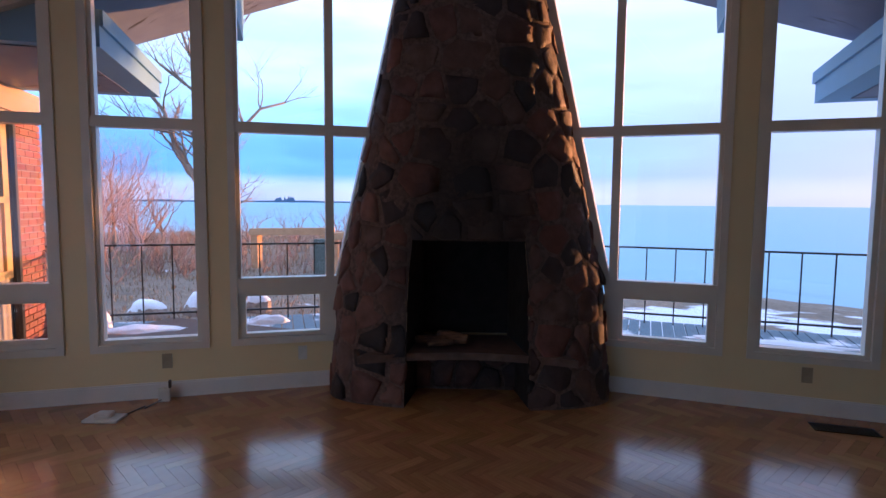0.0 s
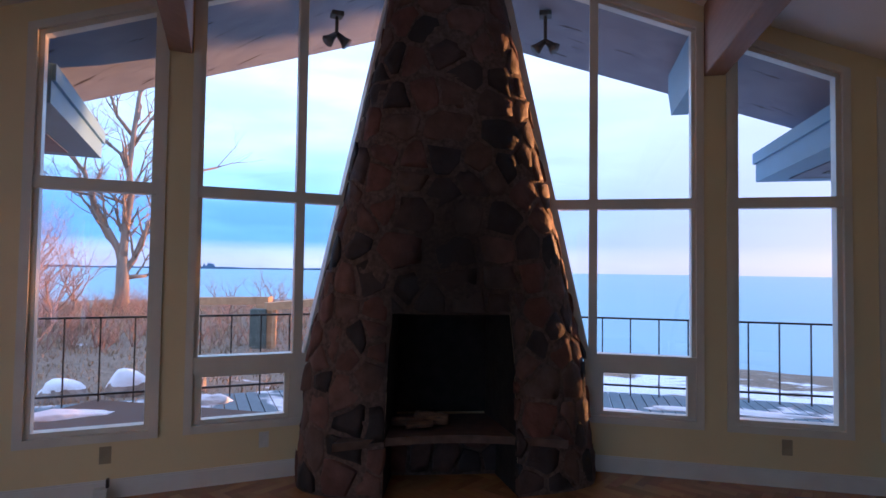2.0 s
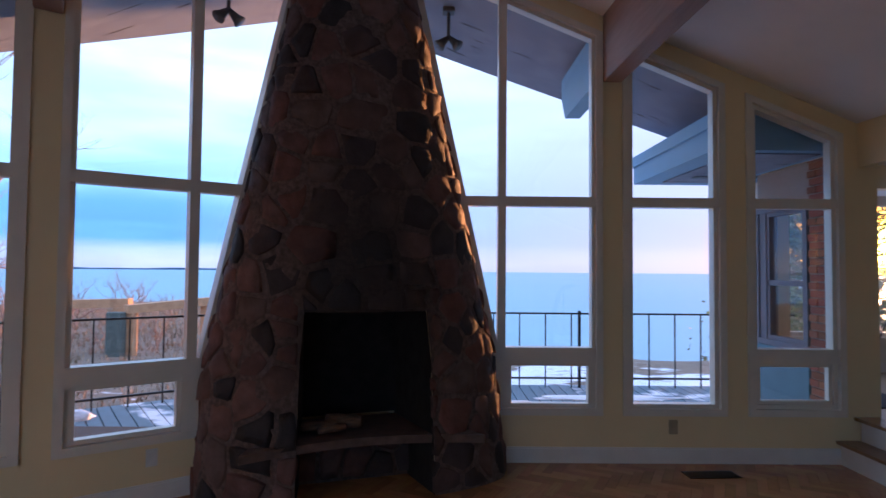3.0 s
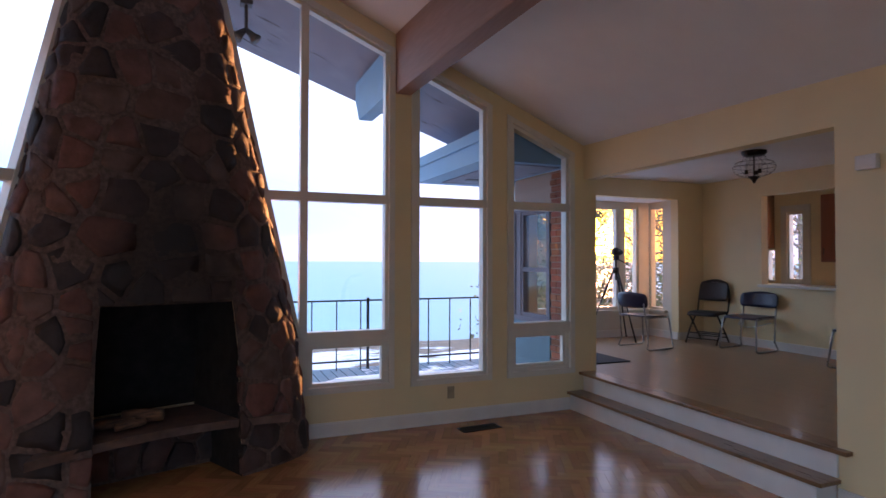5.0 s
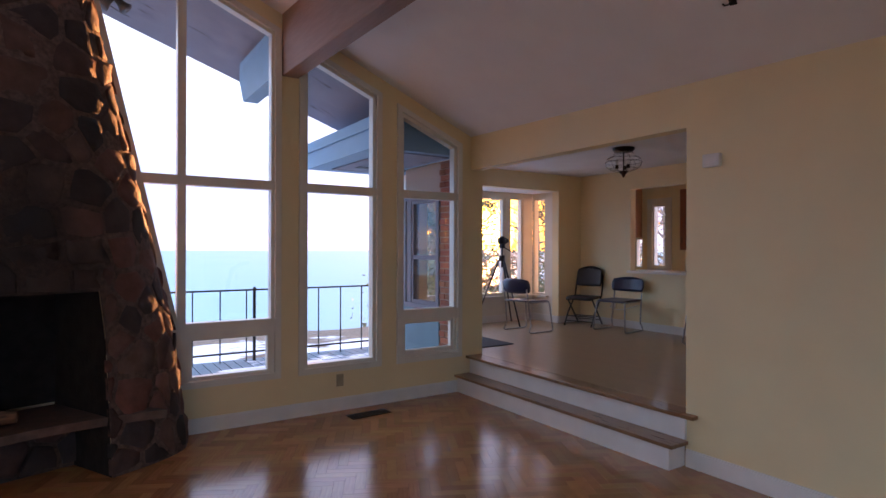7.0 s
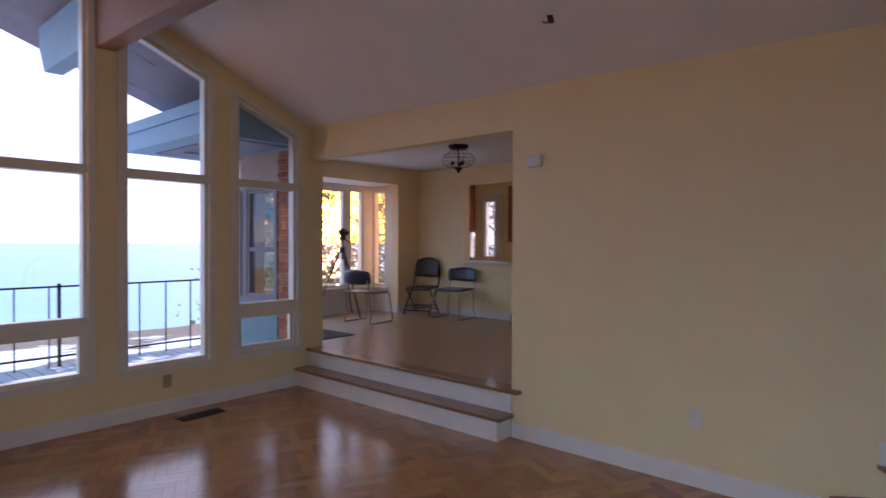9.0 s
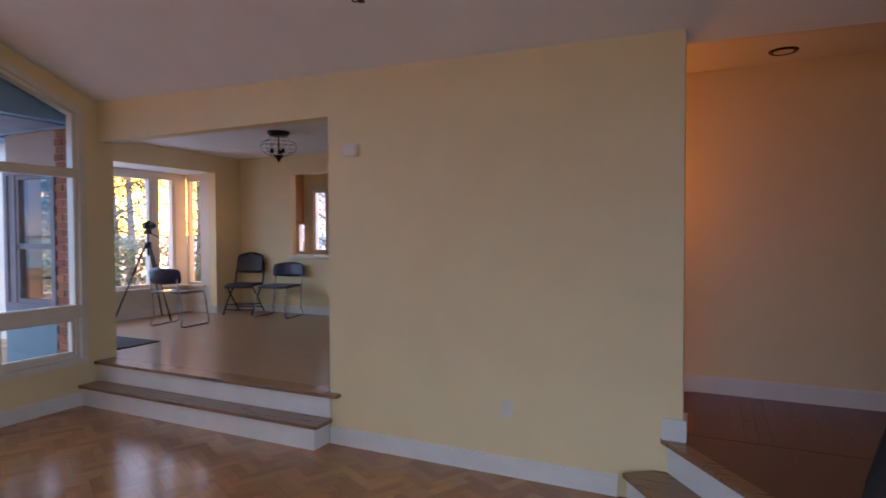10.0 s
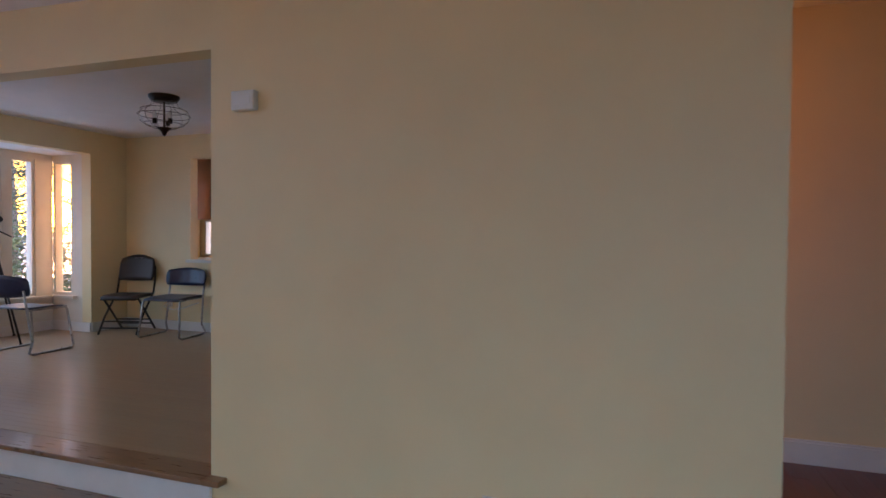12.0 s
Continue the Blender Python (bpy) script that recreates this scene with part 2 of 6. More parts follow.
def add_hearth_shade(m):
    """Shade painted on the masonry over and round the fire opening, ragged-edged."""
    n, l = m.node_tree.nodes, m.node_tree.links
    bs = n["Principled BSDF"]
    tc, sub, sc_, ln = n.new("ShaderNodeTexCoord"), n.new("ShaderNodeVectorMath"), n.new("ShaderNodeVectorMath"), n.new("ShaderNodeVectorMath")
    no, ad, mr, mx = n.new("ShaderNodeTexNoise"), n.new("ShaderNodeMath"), n.new("ShaderNodeMapRange"), n.new("ShaderNodeMix")
    sub.operation, sub.inputs[1].default_value = "SUBTRACT", (-3.98, -0.70, 1.15)
    sc_.operation, sc_.inputs[1].default_value = "MULTIPLY", (1.75, 0.6, 0.72)
    ln.operation = "LENGTH"
    no.inputs["Scale"].default_value, no.inputs["Detail"].default_value = 5.0, 5
    ad.operation = "MULTIPLY_ADD"
    ad.inputs[1].default_value = 0.5
    l.new(tc.outputs["Object"], sub.inputs[0]), l.new(sub.outputs[0], sc_.inputs[0]), l.new(sc_.outputs[0], ln.inputs[0])
    l.new(tc.outputs["Object"], no.inputs["Vector"]), l.new(no.outputs[0], ad.inputs[0]), l.new(ln.outputs["Value"], ad.inputs[2])
    mr.inputs["From Min"].default_value, mr.inputs["From Max"].default_value = 0.75, 1.35
    mr.inputs["To Min"].default_value, mr.inputs["To Max"].default_value = 0.75, 0.0
    l.new(ad.outputs[0], mr.inputs[0])
    mx.data_type, mx.inputs[7].default_value = "RGBA", (0.010, 0.008, 0.008, 1)
    old = bs.inputs["Base Color"].links[0].from_socket
    l.new(mr.outputs[0], mx.inputs[0]), l.new(old, mx.inputs[6]), l.new(mx.outputs[2], bs.inputs["Base Color"])


M_STONE = stone_material()
add_hearth_shade(M_STONE)
add_hearth_shade(M_MORTAR)
M_SOOT = mat("soot", (0.008, 0.007, 0.007), (0.018, 0.015, 0.014), 0.95, scale=10, bump=0.4)
M_SLAB = mat("hearth_stone", (0.16, 0.105, 0.085), (0.09, 0.06, 0.05), 0.6, scale=12, bump=0.35, dist=0.006)
M_BRICK = mat("brick", (0.34, 0.11, 0.055), (0.22, 0.07, 0.04), 0.85, scale=22, bump=0.4, dist=0.004, objrand=0.3)
M_BRICKREST = mat("brick_mortar", (0.36, 0.32, 0.28), (0.28, 0.25, 0.22), 0.9, scale=30, bump=0.4, dist=0.004)
M_GLASS = glass_mat("window_glass")
M_DECK = mat("deck_boards", (0.17, 0.27, 0.32), (0.12, 0.19, 0.225), 0.8, scale=8, bump=0.3, stretch=(6, 1, 6), island=0.2, dist=0.004)
add_patches(M_DECK, (0.80, 0.84, 0.90), 1.5, (0.9, 0.9, 1), 0.53, 0.60)
M_SNOW = mat("snow", (0.85, 0.87, 0.90), (0.78, 0.80, 0.84), 0.7, scale=6, bump=0.5, dist=0.02)

# ---------------------------------------------------------------- building helpers


def mesh_object(name, bm, material, smooth=False):
    bmesh.ops.recalc_face_normals(bm, faces=bm.faces)
    me = bpy.data.meshes.new(name)
    bm.to_mesh(me)
    bm.free()
    if material:
        me.materials.append(material)
    if smooth:
        me.polygons.foreach_set("use_smooth", [True] * len(me.polygons))
    return new(name, me)


def part(name, bm, material, parent, label="", smooth=False):
    ob = mesh_object(name, bm, material, smooth)
    ob.parent = parent
    if label:
        ob["label"] = label
    return ob


def setting(name, bm, material, label, category, smooth=False):
    return tagged(mesh_object(name, bm, material, smooth), label, category, kind="structure")


def thing(name, label, category, m=None, group=""):
    ob = new(name)
    ob.empty_display_size = 0.1
    ob.matrix_world = m or Matrix.Identity(4)
    return tagged(ob, label, category, group)


def box(bm, x0, x1, y0, y1, z0, z1, m=None, bevel=0.0):
    v = [bm.verts.new((x, y, z)) for z in (z0, z1) for x, y in ((x0, y0), (x1, y0), (x1, y1), (x0, y1))]
    f = [bm.faces.new([v[i] for i in q]) for q in ((3, 2, 1, 0), (4, 5, 6, 7), (0, 1, 5, 4), (1, 2, 6, 5), (2, 3, 7, 6), (3, 0, 4, 7))]
    if bevel:
        r = bmesh.ops.bevel(bm, geom=list({e for g in f for e in g.edges}), offset=bevel, segments=2, affect="EDGES", profile=0.6)
        v = list({w for g in r["faces"] for w in g.verts} | {w for w in v if w.is_valid})
    if m:
        bmesh.ops.transform(bm, matrix=m, verts=v)
    return bm


def prism(bm, pts, d0, d1, place):
    """A polygon pts (s, z) pushed from depth d0 to d1; place(s, d, z) gives the world point."""
    a = [bm.verts.new(place(s, d0, z)) for s, z in pts]
    b = [bm.verts.new(place(s, d1, z)) for s, z in pts]
    bm.faces.new(a)
    bm.faces.new(b[::-1])
    for i in range(len(pts)):
        j = (i + 1) % len(pts)
        bm.faces.new((a[j], a[i], b[i], b[j]))
    return bm


def tube(bm, pts, radius, sides=8, radii=None):
    """A round bar along pts."""
    pts = [Vector(p) for p in pts]
    rings = []
    for i, p in enumerate(pts):
        d = (pts[min(i + 1, len(pts) - 1)] - pts[max(i - 1, 0)]).normalized()
        u = d.orthogonal().normalized() if not rings else (prev - d * prev.dot(d)).normalized()
        prev = u
        w = d.cross(u)
        r = radii[i] if radii else radius
        rings.append([bm.verts.new(p + (u * math.cos(a) + w * math.sin(a)) * r) for a in (2 * math.pi * k / sides for k in range(sides))])
    for a, b in zip(rings, rings[1:]):
        for k in range(sides):
            bm.faces.new((a[k], a[(k + 1) % sides], b[(k + 1) % sides], b[k]))
    bm.faces.new(rings[0][::-1]), bm.faces.new(rings[-1])
    return bm


# ---------------------------------------------------------------- plan
AX = -4.208                       # the prow's point: (AX, 0); the right window wall is y = 0, the side wall x = 0
TH = radians(35.54)               # the left window wall leans back by this angle
UL, NL = Vector((-math.cos(TH), -math.sin(TH), 0)), Vector((-math.sin(TH), math.cos(TH), 0))
APEX = Vector((AX, 0, 0))
AXIS = (Vector((1, 0, 0)) + UL).normalized()     # from the point into the room
SIDE = Vector((-AXIS.y, AXIS.x, 0))              # to the right along the prow
FLOOR2 = 0.38                     # dining room and hall


def right(s, d, z):
    return Vector((AX + s, d, z))


def left(s, d, z):
    return APEX + UL * s + NL * d + Vector((0, 0, z))


def zc(s, d=0.0):
    """Height of the sloping ceiling at s along a window wall and d outside it."""
    return 2.80 + 0.417 * (4.208 - s) + 0.02 * min(d, 0)


def zo(s):
    """Top of the window casings."""
    return 3.536 - 0.417 * (s - 2.09)


# columns of windows: (outer left, outer right) along each wall
COLS_R = dict(cross=1.256, w1=2.085, w2=(2.25, 3.10), w3=(3.274, 4.08), end=4.208, e0=(1.20, 0.934), e1=(0.63, 3.5))
COLS_L = dict(cross=1.190, w1=1.975, w2=(2.135, 2.975), w3=(3.145, 3.94), end=4.208, e0=(1.105, 0.934), e1=(0.555, 3.5))
SILL, WALL_T = 0.38, 0.16


def slope_s(c, z):
    """Edge of the chimney along the wall at height z."""
    (s0, z0), (s1, z1) = c["e0"], c["e1"]
    return s0 + (s1 - s0) * (z - z0) / (z1 - z0)


def window_wall(name, place, c, label):
    bm = bmesh.new()
    d0, d1 = 0.0, WALL_T
    prism(bm, [(0.0, -0.4), (c["end"] + WALL_T, -0.4), (c["end"] + WALL_T, SILL), (0.0, SILL)], d0, d1, place)
    for a, b in ((c["w1"], c["w2"][0]), (c["w2"][1], c["w3"][0]), (c["w3"][1], c["end"] + WALL_T)):
        prism(bm, [(a, SILL), (b, SILL), (b, zc(b) + 0.02), (a, zc(a) + 0.02)], d0, d1, place)
    for a, b in ((0.25, c["w1"]), c["w2"], c["w3"]):
        prism(bm, [(a, zo(a)), (b, zo(b)), (b, zc(b) + 0.02), (a, zc(a) + 0.02)], d0, d1, place)
    # masonry core behind the chimney
    prism(bm, [(0.0, SILL), (slope_s(c, SILL) - 0.06, SILL), (slope_s(c, 4.4) - 0.06, 4.4), (0, 4.4)], d0, d1, place)
    return setting(name, bm, M_WALL, label, "wall")


wall_r = window_wall("wall_window_right", right, COLS_R, "tan painted wall pierced by tall sloping-top windows")
wall_l = window_wall("wall_window_left", left, COLS_L, "tan painted wall with tall windows facing the brush")


def bar(parent, name, place, pts, d0, d1):
    """One straight bar of a window, given by its four corners (s, z)."""
    return part(name, prism(bmesh.new(), pts, d0, d1, place), M_TRIM, parent)


def pane(parent, place, pts, d):
    ob = part("pane", prism(bmesh.new(), pts, d, d + 0.006, place), M_GLASS, parent)
    ob.visible_shadow = False
    return ob


def ring(parent, place, a, b, z0, top, wid, d0, d1, name):
    """Four bars round the opening a..b, z0..top(s), of width wid, lying inside it."""
    bar(parent, name, place, [(a, z0), (b, z0), (b - wid, z0 + wid), (a + wid, z0 + wid)], d0, d1)
    bar(parent, name, place, [(b, z0), (b, top(b)), (b - wid, top(b - wid) - wid), (b - wid, z0 + wid)], d0, d1)
    bar(parent, name, place, [(b, top(b)), (a, top(a)), (a + wid, top(a + wid) - wid), (b - wid, top(b - wid) - wid)], d0, d1)
    bar(parent, name, place, [(a, top(a)), (a, z0), (a + wid, z0 + wid), (a + wid, top(a + wid) - wid)], d0, d1)


TR0, TR1 = 2.082, 2.162           # transom
LO0, LO1 = 0.805, 0.925           # rail over the low panes


def window_plain(name, place, ab, low, label):
    w = tagged(new(name), label, "window", kind="structure")
    a, b = ab
    top = zo
    ring(w, place, a, b, SILL, top, 0.055, -0.022, 0.12, "casing")
    g0, g1 = a + 0.055, b - 0.055
    gt = lambda s: top(s) - 0.055
    ring(w, place, g0, g1, SILL + 0.055, gt, 0.035, 0.012, 0.10, "window_frame")
    i0, i1, zb = g0 + 0.035, g1 - 0.035, SILL + 0.09
    it = lambda s: gt(s) - 0.035
    bar(w, "transom", place, [(g0, TR0), (g1, TR0), (g1, TR1), (g0, TR1)], -0.012, 0.09)
    zl = zb
    if low:
        bar(w, "rail", place, [(g0, LO0), (g1, LO0), (g1, LO1), (g0, LO1)], -0.014, 0.09)
        ring(w, place, i0, i1, zb, lambda s: LO0, 0.03, 0.03, 0.08, "sash")
        pane(w, place, [(i0 + 0.02, zb + 0.02), (i1 - 0.02, zb + 0.02), (i1 - 0.02, LO0 - 0.02), (i0 + 0.02, LO0 - 0.02)], 0.055)
        zl = LO1
    pane(w, place, [(i0 - 0.01, zl - 0.01), (i1 + 0.01, zl - 0.01), (i1 + 0.01, TR0 + 0.01), (i0 - 0.01, TR0 + 0.01)], 0.06)
    pane(w, place, [(i0 - 0.01, TR1 - 0.01), (i1 + 0.01, TR1 - 0.01), (i1 + 0.01, it(i1)), (i0 - 0.01, it(i0))], 0.06)
    return w


def window_chimney(name, place, c, label):
    """The wide window that runs up the chimney's slope."""
    w = tagged(new(name), label, "window", kind="structure")
    b, x = c["w1"], c["cross"]
    e = lambda z: slope_s(c, z)
    top = zo
    # casing: bottom, right, sloping head, sloping side
    zt = 3.95
    bar(w, "casing", place, [(1.0, SILL), (b, SILL), (b - 0.055, SILL + 0.055), (1.0, SILL + 0.055)], -0.022, 0.12)
    bar(w, "casing", place, [(b, SILL), (b, top(b)), (b - 0.055, top(b - 0.055) - 0.055), (b - 0.055, SILL + 0.055)], -0.022, 0.12)
    bar(w, "casing", place, [(b, top(b)), (e(zt), top(e(zt))), (e(zt), top(e(zt)) - 0.06), (b - 0.055, top(b - 0.055) - 0.055)], -0.022, 0.12)
    bar(w, "casing", place, [(e(LO1) - 0.05, LO1), (e(LO1) + 0.03, LO1), (e(zt) + 0.03, zt), (e(zt) - 0.05, zt)], -0.02, 0.12)
    g1 = b - 0.055
    bar(w, "window_frame", place, [(g1, SILL + 0.055), (g1, top(g1) - 0.055), (g1 - 0.03, top(g1) - 0.055), (g1 - 0.03, SILL + 0.055)], 0.012, 0.10)
    bar(w, "window_frame", place, [(g1 - 0.03, top(g1 - 0.03) - 0.055), (e(zt), top(e(zt)) - 0.06), (e(zt), top(e(zt)) - 0.085), (g1 - 0.03, top(g1 - 0.03) - 0.085)], 0.012, 0.10)
    bar(w, "transom", place, [(e(TR0) - 0.03, TR0), (g1, TR0), (g1, TR1), (e(TR1) - 0.03, TR1)], -0.012, 0.09)
    bar(w, "mullion", place, [(x - 0.033, LO1), (x + 0.033, LO1), (x + 0.033, top(x) - 0.06), (x - 0.033, top(x) - 0.06)], -0.014, 0.09)
    bar(w, "rail", place, [(e(LO0) - 0.03, LO0), (g1, LO0), (g1, LO1), (e(LO1) - 0.03, LO1)], -0.014, 0.09)
    bar(w, "panel", place, [(1.0, SILL + 0.055), (x + 0.055, SILL + 0.055), (x + 0.055, LO0), (1.0, LO0)], -0.008, 0.09)
    l0, l1, zb = x + 0.055, g1 - 0.03, SILL + 0.06
    ring(w, place, l0, l1, zb, lambda s: LO0, 0.03, 0.01, 0.08, "sash")
    pane(w, place, [(l0 + 0.02, zb + 0.02), (l1 - 0.02, zb + 0.02), (l1 - 0.02, LO0 - 0.02), (l0 + 0.02, LO0 - 0.02)], 0.055)
    pane(w, place, [(x + 0.03, LO1 - .01), (l1 + 0.01, LO1 - .01), (l1 + .01, TR0 + .01), (x + 0.03, TR0 + .01)], 0.06)
    pane(w, place, [(x + 0.03, TR1 - .01), (l1 + 0.01, TR1 - .01), (l1 + .01, top(l1) - 0.07), (x + 0.03, top(x) - 0.07)], 0.06)
    pane(w, place, [(e(LO1), LO1), (x - 0.03, LO1), (x - 0.03, TR0 + .01), (e(TR0), TR0 + .01)], 0.06)
    pane(w, place, [(e(TR1), TR1 - .01), (x - 0.03, TR1 - .01), (x - 0.03, top(x) - 0.07), (e(zt), zt)], 0.06)
    return w


window_chimney("window_1", right, COLS_R, "wide cream-framed window sloping along the stone chimney")
window_plain("window_2", right, COLS_R["w2"], False, "tall narrow cream-framed window with sloping head")
window_plain("window_3", right, COLS_R["w3"], True, "cream-framed window beside the step, low pane below")
window_chimney("window_4", left, COLS_L, "wide cream-framed window on the far side of the chimney")
window_plain("window_5", left, COLS_L["w2"], False, "tall narrow cream-framed window looking onto the brush")
window_plain("window_6", left, COLS_L["w3"], True, "cream-framed window looking at the brick wing")

# side wall with the dining opening; it ends at the hall
OPEN_Y, OPEN_Z, WALL_END = -2.651, 2.432, -5.087


def side(s, d, z):
    return Vector((d, -s, z))


def zs(y):
    return 2.80 + 0.02 * y


bm = bmesh.new()
prism(bm, [(0.0, OPEN_Z), (-OPEN_Y, OPEN_Z), (-OPEN_Y, zs(OPEN_Y) + .02), (0.0, zs(0) + .02)], 0, 0.12, side)
prism(bm, [(-OPEN_Y, -0.4), (-WALL_END, -0.4), (-WALL_END, zs(WALL_END) + .02), (-OPEN_Y, zs(OPEN_Y) + .02)], 0, 0.12, side)
setting("wall_side", bm, M_WALL, "plain tan painted wall beside the raised dining room", "wall")

# floors
bm = bmesh.new()
prism(bm, [(-8.6, -0.4), (0.0, -0.4), (0.0, -0.012), (-8.6, -0.012)], 0, 1, lambda s, d, z: Vector((s, 1.0 - d * 11.0, z)))
setting("floor", bm, M_JOINT, "glossy honey oak parquet floor", "floor")

bm = box(bmesh.new(), 0.004, 5.4, -2.9, 2.2, -0.39, FLOOR2 - 0.012)
setting("floor_dining", bm, M_STRIP, "glossy light oak strip floor of the raised dining room", "floor")
bm = box(bmesh.new(), 0.13, 1.25, -9.5, -2.9, -0.39, FLOOR2 - 0.012)
setting("floor_hall", bm, M_DARKFLOOR, "dark red-brown wooden hall floor", "floor")

# ceilings

def ceiling_half(name, place, end, label):
    """One sloping half, cut along the prow's axis."""
    bm = bmesh.new()
    din, e = -9.5, end + 0.0
    k = math.tan(radians(90) - (math.pi - TH) / 2)      # the axis leaves each wall at half the prow's angle
    low, high = [], []
    for s, d in ((0, 0.1), (e, 0.1), (e, din), (-din * k, din)):
        low.append(bm.verts.new(place(s, d, zc(s, d))))
        high.append(bm.verts.new(place(s, d, zc(s, d) + 0.2)))
    bm.faces.new(low), bm.faces.new(high[::-1])
    for i in range(4):
        j = (i + 1) % 4
        bm.faces.new((low[i], low[j], high[j], high[i]))
    return setting(name, bm, M_CEIL, label, "ceiling")


ceiling_half("ceiling_right", right, COLS_R["end"] + 0.12, "sloping off-white painted ceiling")
ceiling_half("ceiling_left", left, COLS_L["end"] + 0.16, "sloping off-white painted ceiling")
bm = box(bmesh.new(), 0.12, 5.4, -2.95, 1.62, 2.74, 2.9)
setting("ceiling_dining", bm, M_CEIL, "flat white dining room ceiling", "ceiling")

# unseen closing walls
bm = bmesh.new()
for x0, x1, z0, z1 in ((-14.5, -7.0, -0.4, 5.2), (-2.2, 1.3, -0.4, 5.2), (-7.0, -2.2, -0.4, 0.4), (-7.0, -2.2, 2.7, 5.2)):
    box(bm, x0, x1, -9.7, -9.5, z0, z1)
setting("wall_back", bm, M_WALL, "plain tan wall behind", "wall")
bm = bmesh.new()
for q in ([(0.0, -0.4), (9.6, -0.4), (9.6, 0.3), (0.0, 0.3)], [(0.0, 0.3), (1.5, 0.3), (1.5, 3.3), (0.0, 3.2)], [(8.25, 0.3), (9.6, 0.3), (9.6, 4.2), (8.25, 4.0)], [(1.5, 2.7), (8.25, 2.7), (8.25, 4.0), (1.5, 3.3)]):
    prism(bm, q, 0, 0.16, lambda s, d, z: left(4.208 + d, -s, z))
setting("wall_left", bm, M_WALL, "plain tan wall across the room", "wall")
# added out of view to keep window light off the hall wall
bm = box(bmesh.new(), -1.6, -1.46, -9.5, -6.3, 0.0, 3.5)
setting("wall_landing", bm, M_WALL, "unseen tan wall added to keep light off the hall", "wall")
bm = box(bmesh.new(), 1.15, 1.3, -9.5, -2.9, -0.4, 3.2)
setting("wall_hall", bm, M_WALL, "tan hall wall in warm lamp light", "wall")
bm = box(bmesh.new(), 0.12, 1.3, -9.5, -2.95, 2.745, 2.95)
setting("ceiling_hall", bm, M_CEIL, "flat hall ceiling", "ceiling")


# glazing added behind, out of view, to let in more skylight
wx = tagged(new("window_left_side"), "wide unseen window added in the far side wall for skylight", "window", kind="structure")
for k in range(5):
    a = 1.5 + k * 1.35
    for q in ([(a, 0.3), (a + 0.06, 0.3), (a + 0.06, 2.7), (a, 2.7)], [(a, 0.3), (a + 1.35, 0.3), (a + 1.35, 0.36), (a, 0.36)], [(a, 2.64), (a + 1.35, 2.64), (a + 1.35, 2.7), (a, 2.7)]):
        bar(wx, "frame", lambda s, d, z: left(4.208 + d, -s, z), q, 0.02, 0.12)

# second added window, unseen, brightens the room from behind
wb = tagged(new("window_back"), "wide unseen window added in the wall behind for skylight", "window", kind="structure")
for q in ([(-7.0, 0.4), (-2.2, 0.4), (-2.2, 0.46), (-7.0, 0.46)], [(-7.0, 2.64), (-2.2, 2.64), (-2.2, 2.7), (-7.0, 2.7)],
          [(-7.0, 0.46), (-6.94, 0.46), (-6.94, 2.64), (-7.0, 2.64)], [(-2.26, 0.46), (-2.2, 0.46), (-2.2, 2.64), (-2.26, 2.64)], [(-4.63, 0.46), (-4.57, 0.46), (-4.57, 2.64), (-4.63, 2.64)]):
    bar(wb, "frame", lambda s, d, z: Vector((s, -9.62 + d, z)), q, 0.0, 0.1)

# ---------------------------------------------------------------- trim
def strip(name, place, a, b, z0, label, h=0.125, t=0.018, d=-1):
    bm = bmesh.new()
    prism(bm, [(a, z0), (b, z0), (b, z0 + h - 0.012), (a, z0 + h - 0.012)], 0.0, d * t, place)
    prism(bm, [(a, z0 + h - 0.012), (b, z0 + h - 0.012), (b, z0 + h), (a, z0 + h)], 0.0, d * t * 0.55, place)
    return setting(name, bm, M_BASE, label, "baseboard")


strip("baseboard_right", right, 1.22, 4.02, 0.0, "white painted baseboard under the windows")
strip("baseboard_left", left, 1.16, 4.208, 0.0, "white painted baseboard under the windows")
strip("baseboard_side", side, 2.66, 4.735, 0.0, "white painted baseboard along the tan wall")
strip("baseboard_hall", lambda s, d, z: Vector((1.15 + d, -s, z)), 2.95, 9.4, FLOOR2, "white painted hall baseboard")
bm = bmesh.new()
box(bm, -0.022, 0.142, WALL_END - 0.02, WALL_END + 0.11, FLOOR2, FLOOR2 + 0.125)
setting("baseboard_wall_end", bm, M_BASE, "white baseboard wrapped round the wall's end", "baseboard")

# steps up to the dining room
st = tagged(new("steps_dining"), "two wide steps with oak treads and white risers", "steps", kind="structure")
part("riser", box(bmesh.new(), -0.19, -0.004, -2.646, -0.02, 0.0, 0.163), M_BASE, st, "white painted riser")
part("tread", box(bmesh.new(), -0.222, -0.026, -2.69, -0.004, 0.163, 0.19, bevel=0.006), M_TREAD, st, "worn oak tread")
part("riser", box(bmesh.new(), -0.024, -0.003, -2.66, -0.02, 0.191, 0.353), M_BASE, st, "white painted riser")
part("tread", box(bmesh.new(), -0.07, 0.11, -2.645, -0.004, 0.353, 0.381, bevel=0.006), M_TREAD, st, "worn oak nosing")
part("tread", box(bmesh.new(), -0.07, -0.003, -2.75, -2.646, 0.353, 0.381, bevel=0.006), M_TREAD, st, "worn oak nosing")

# steps up to the hall, skewed to the wall
hs = tagged(new("steps_hall"), "two skewed steps with oak treads up to the hall", "steps", kind="structure")
HP = Vector((0.0, -4.97, 0))


def hall(s, d, z):
    """s along the step from the wall, d up the stair."""
    return HP + UL * s - NL * d + Vector((0, 0, z))


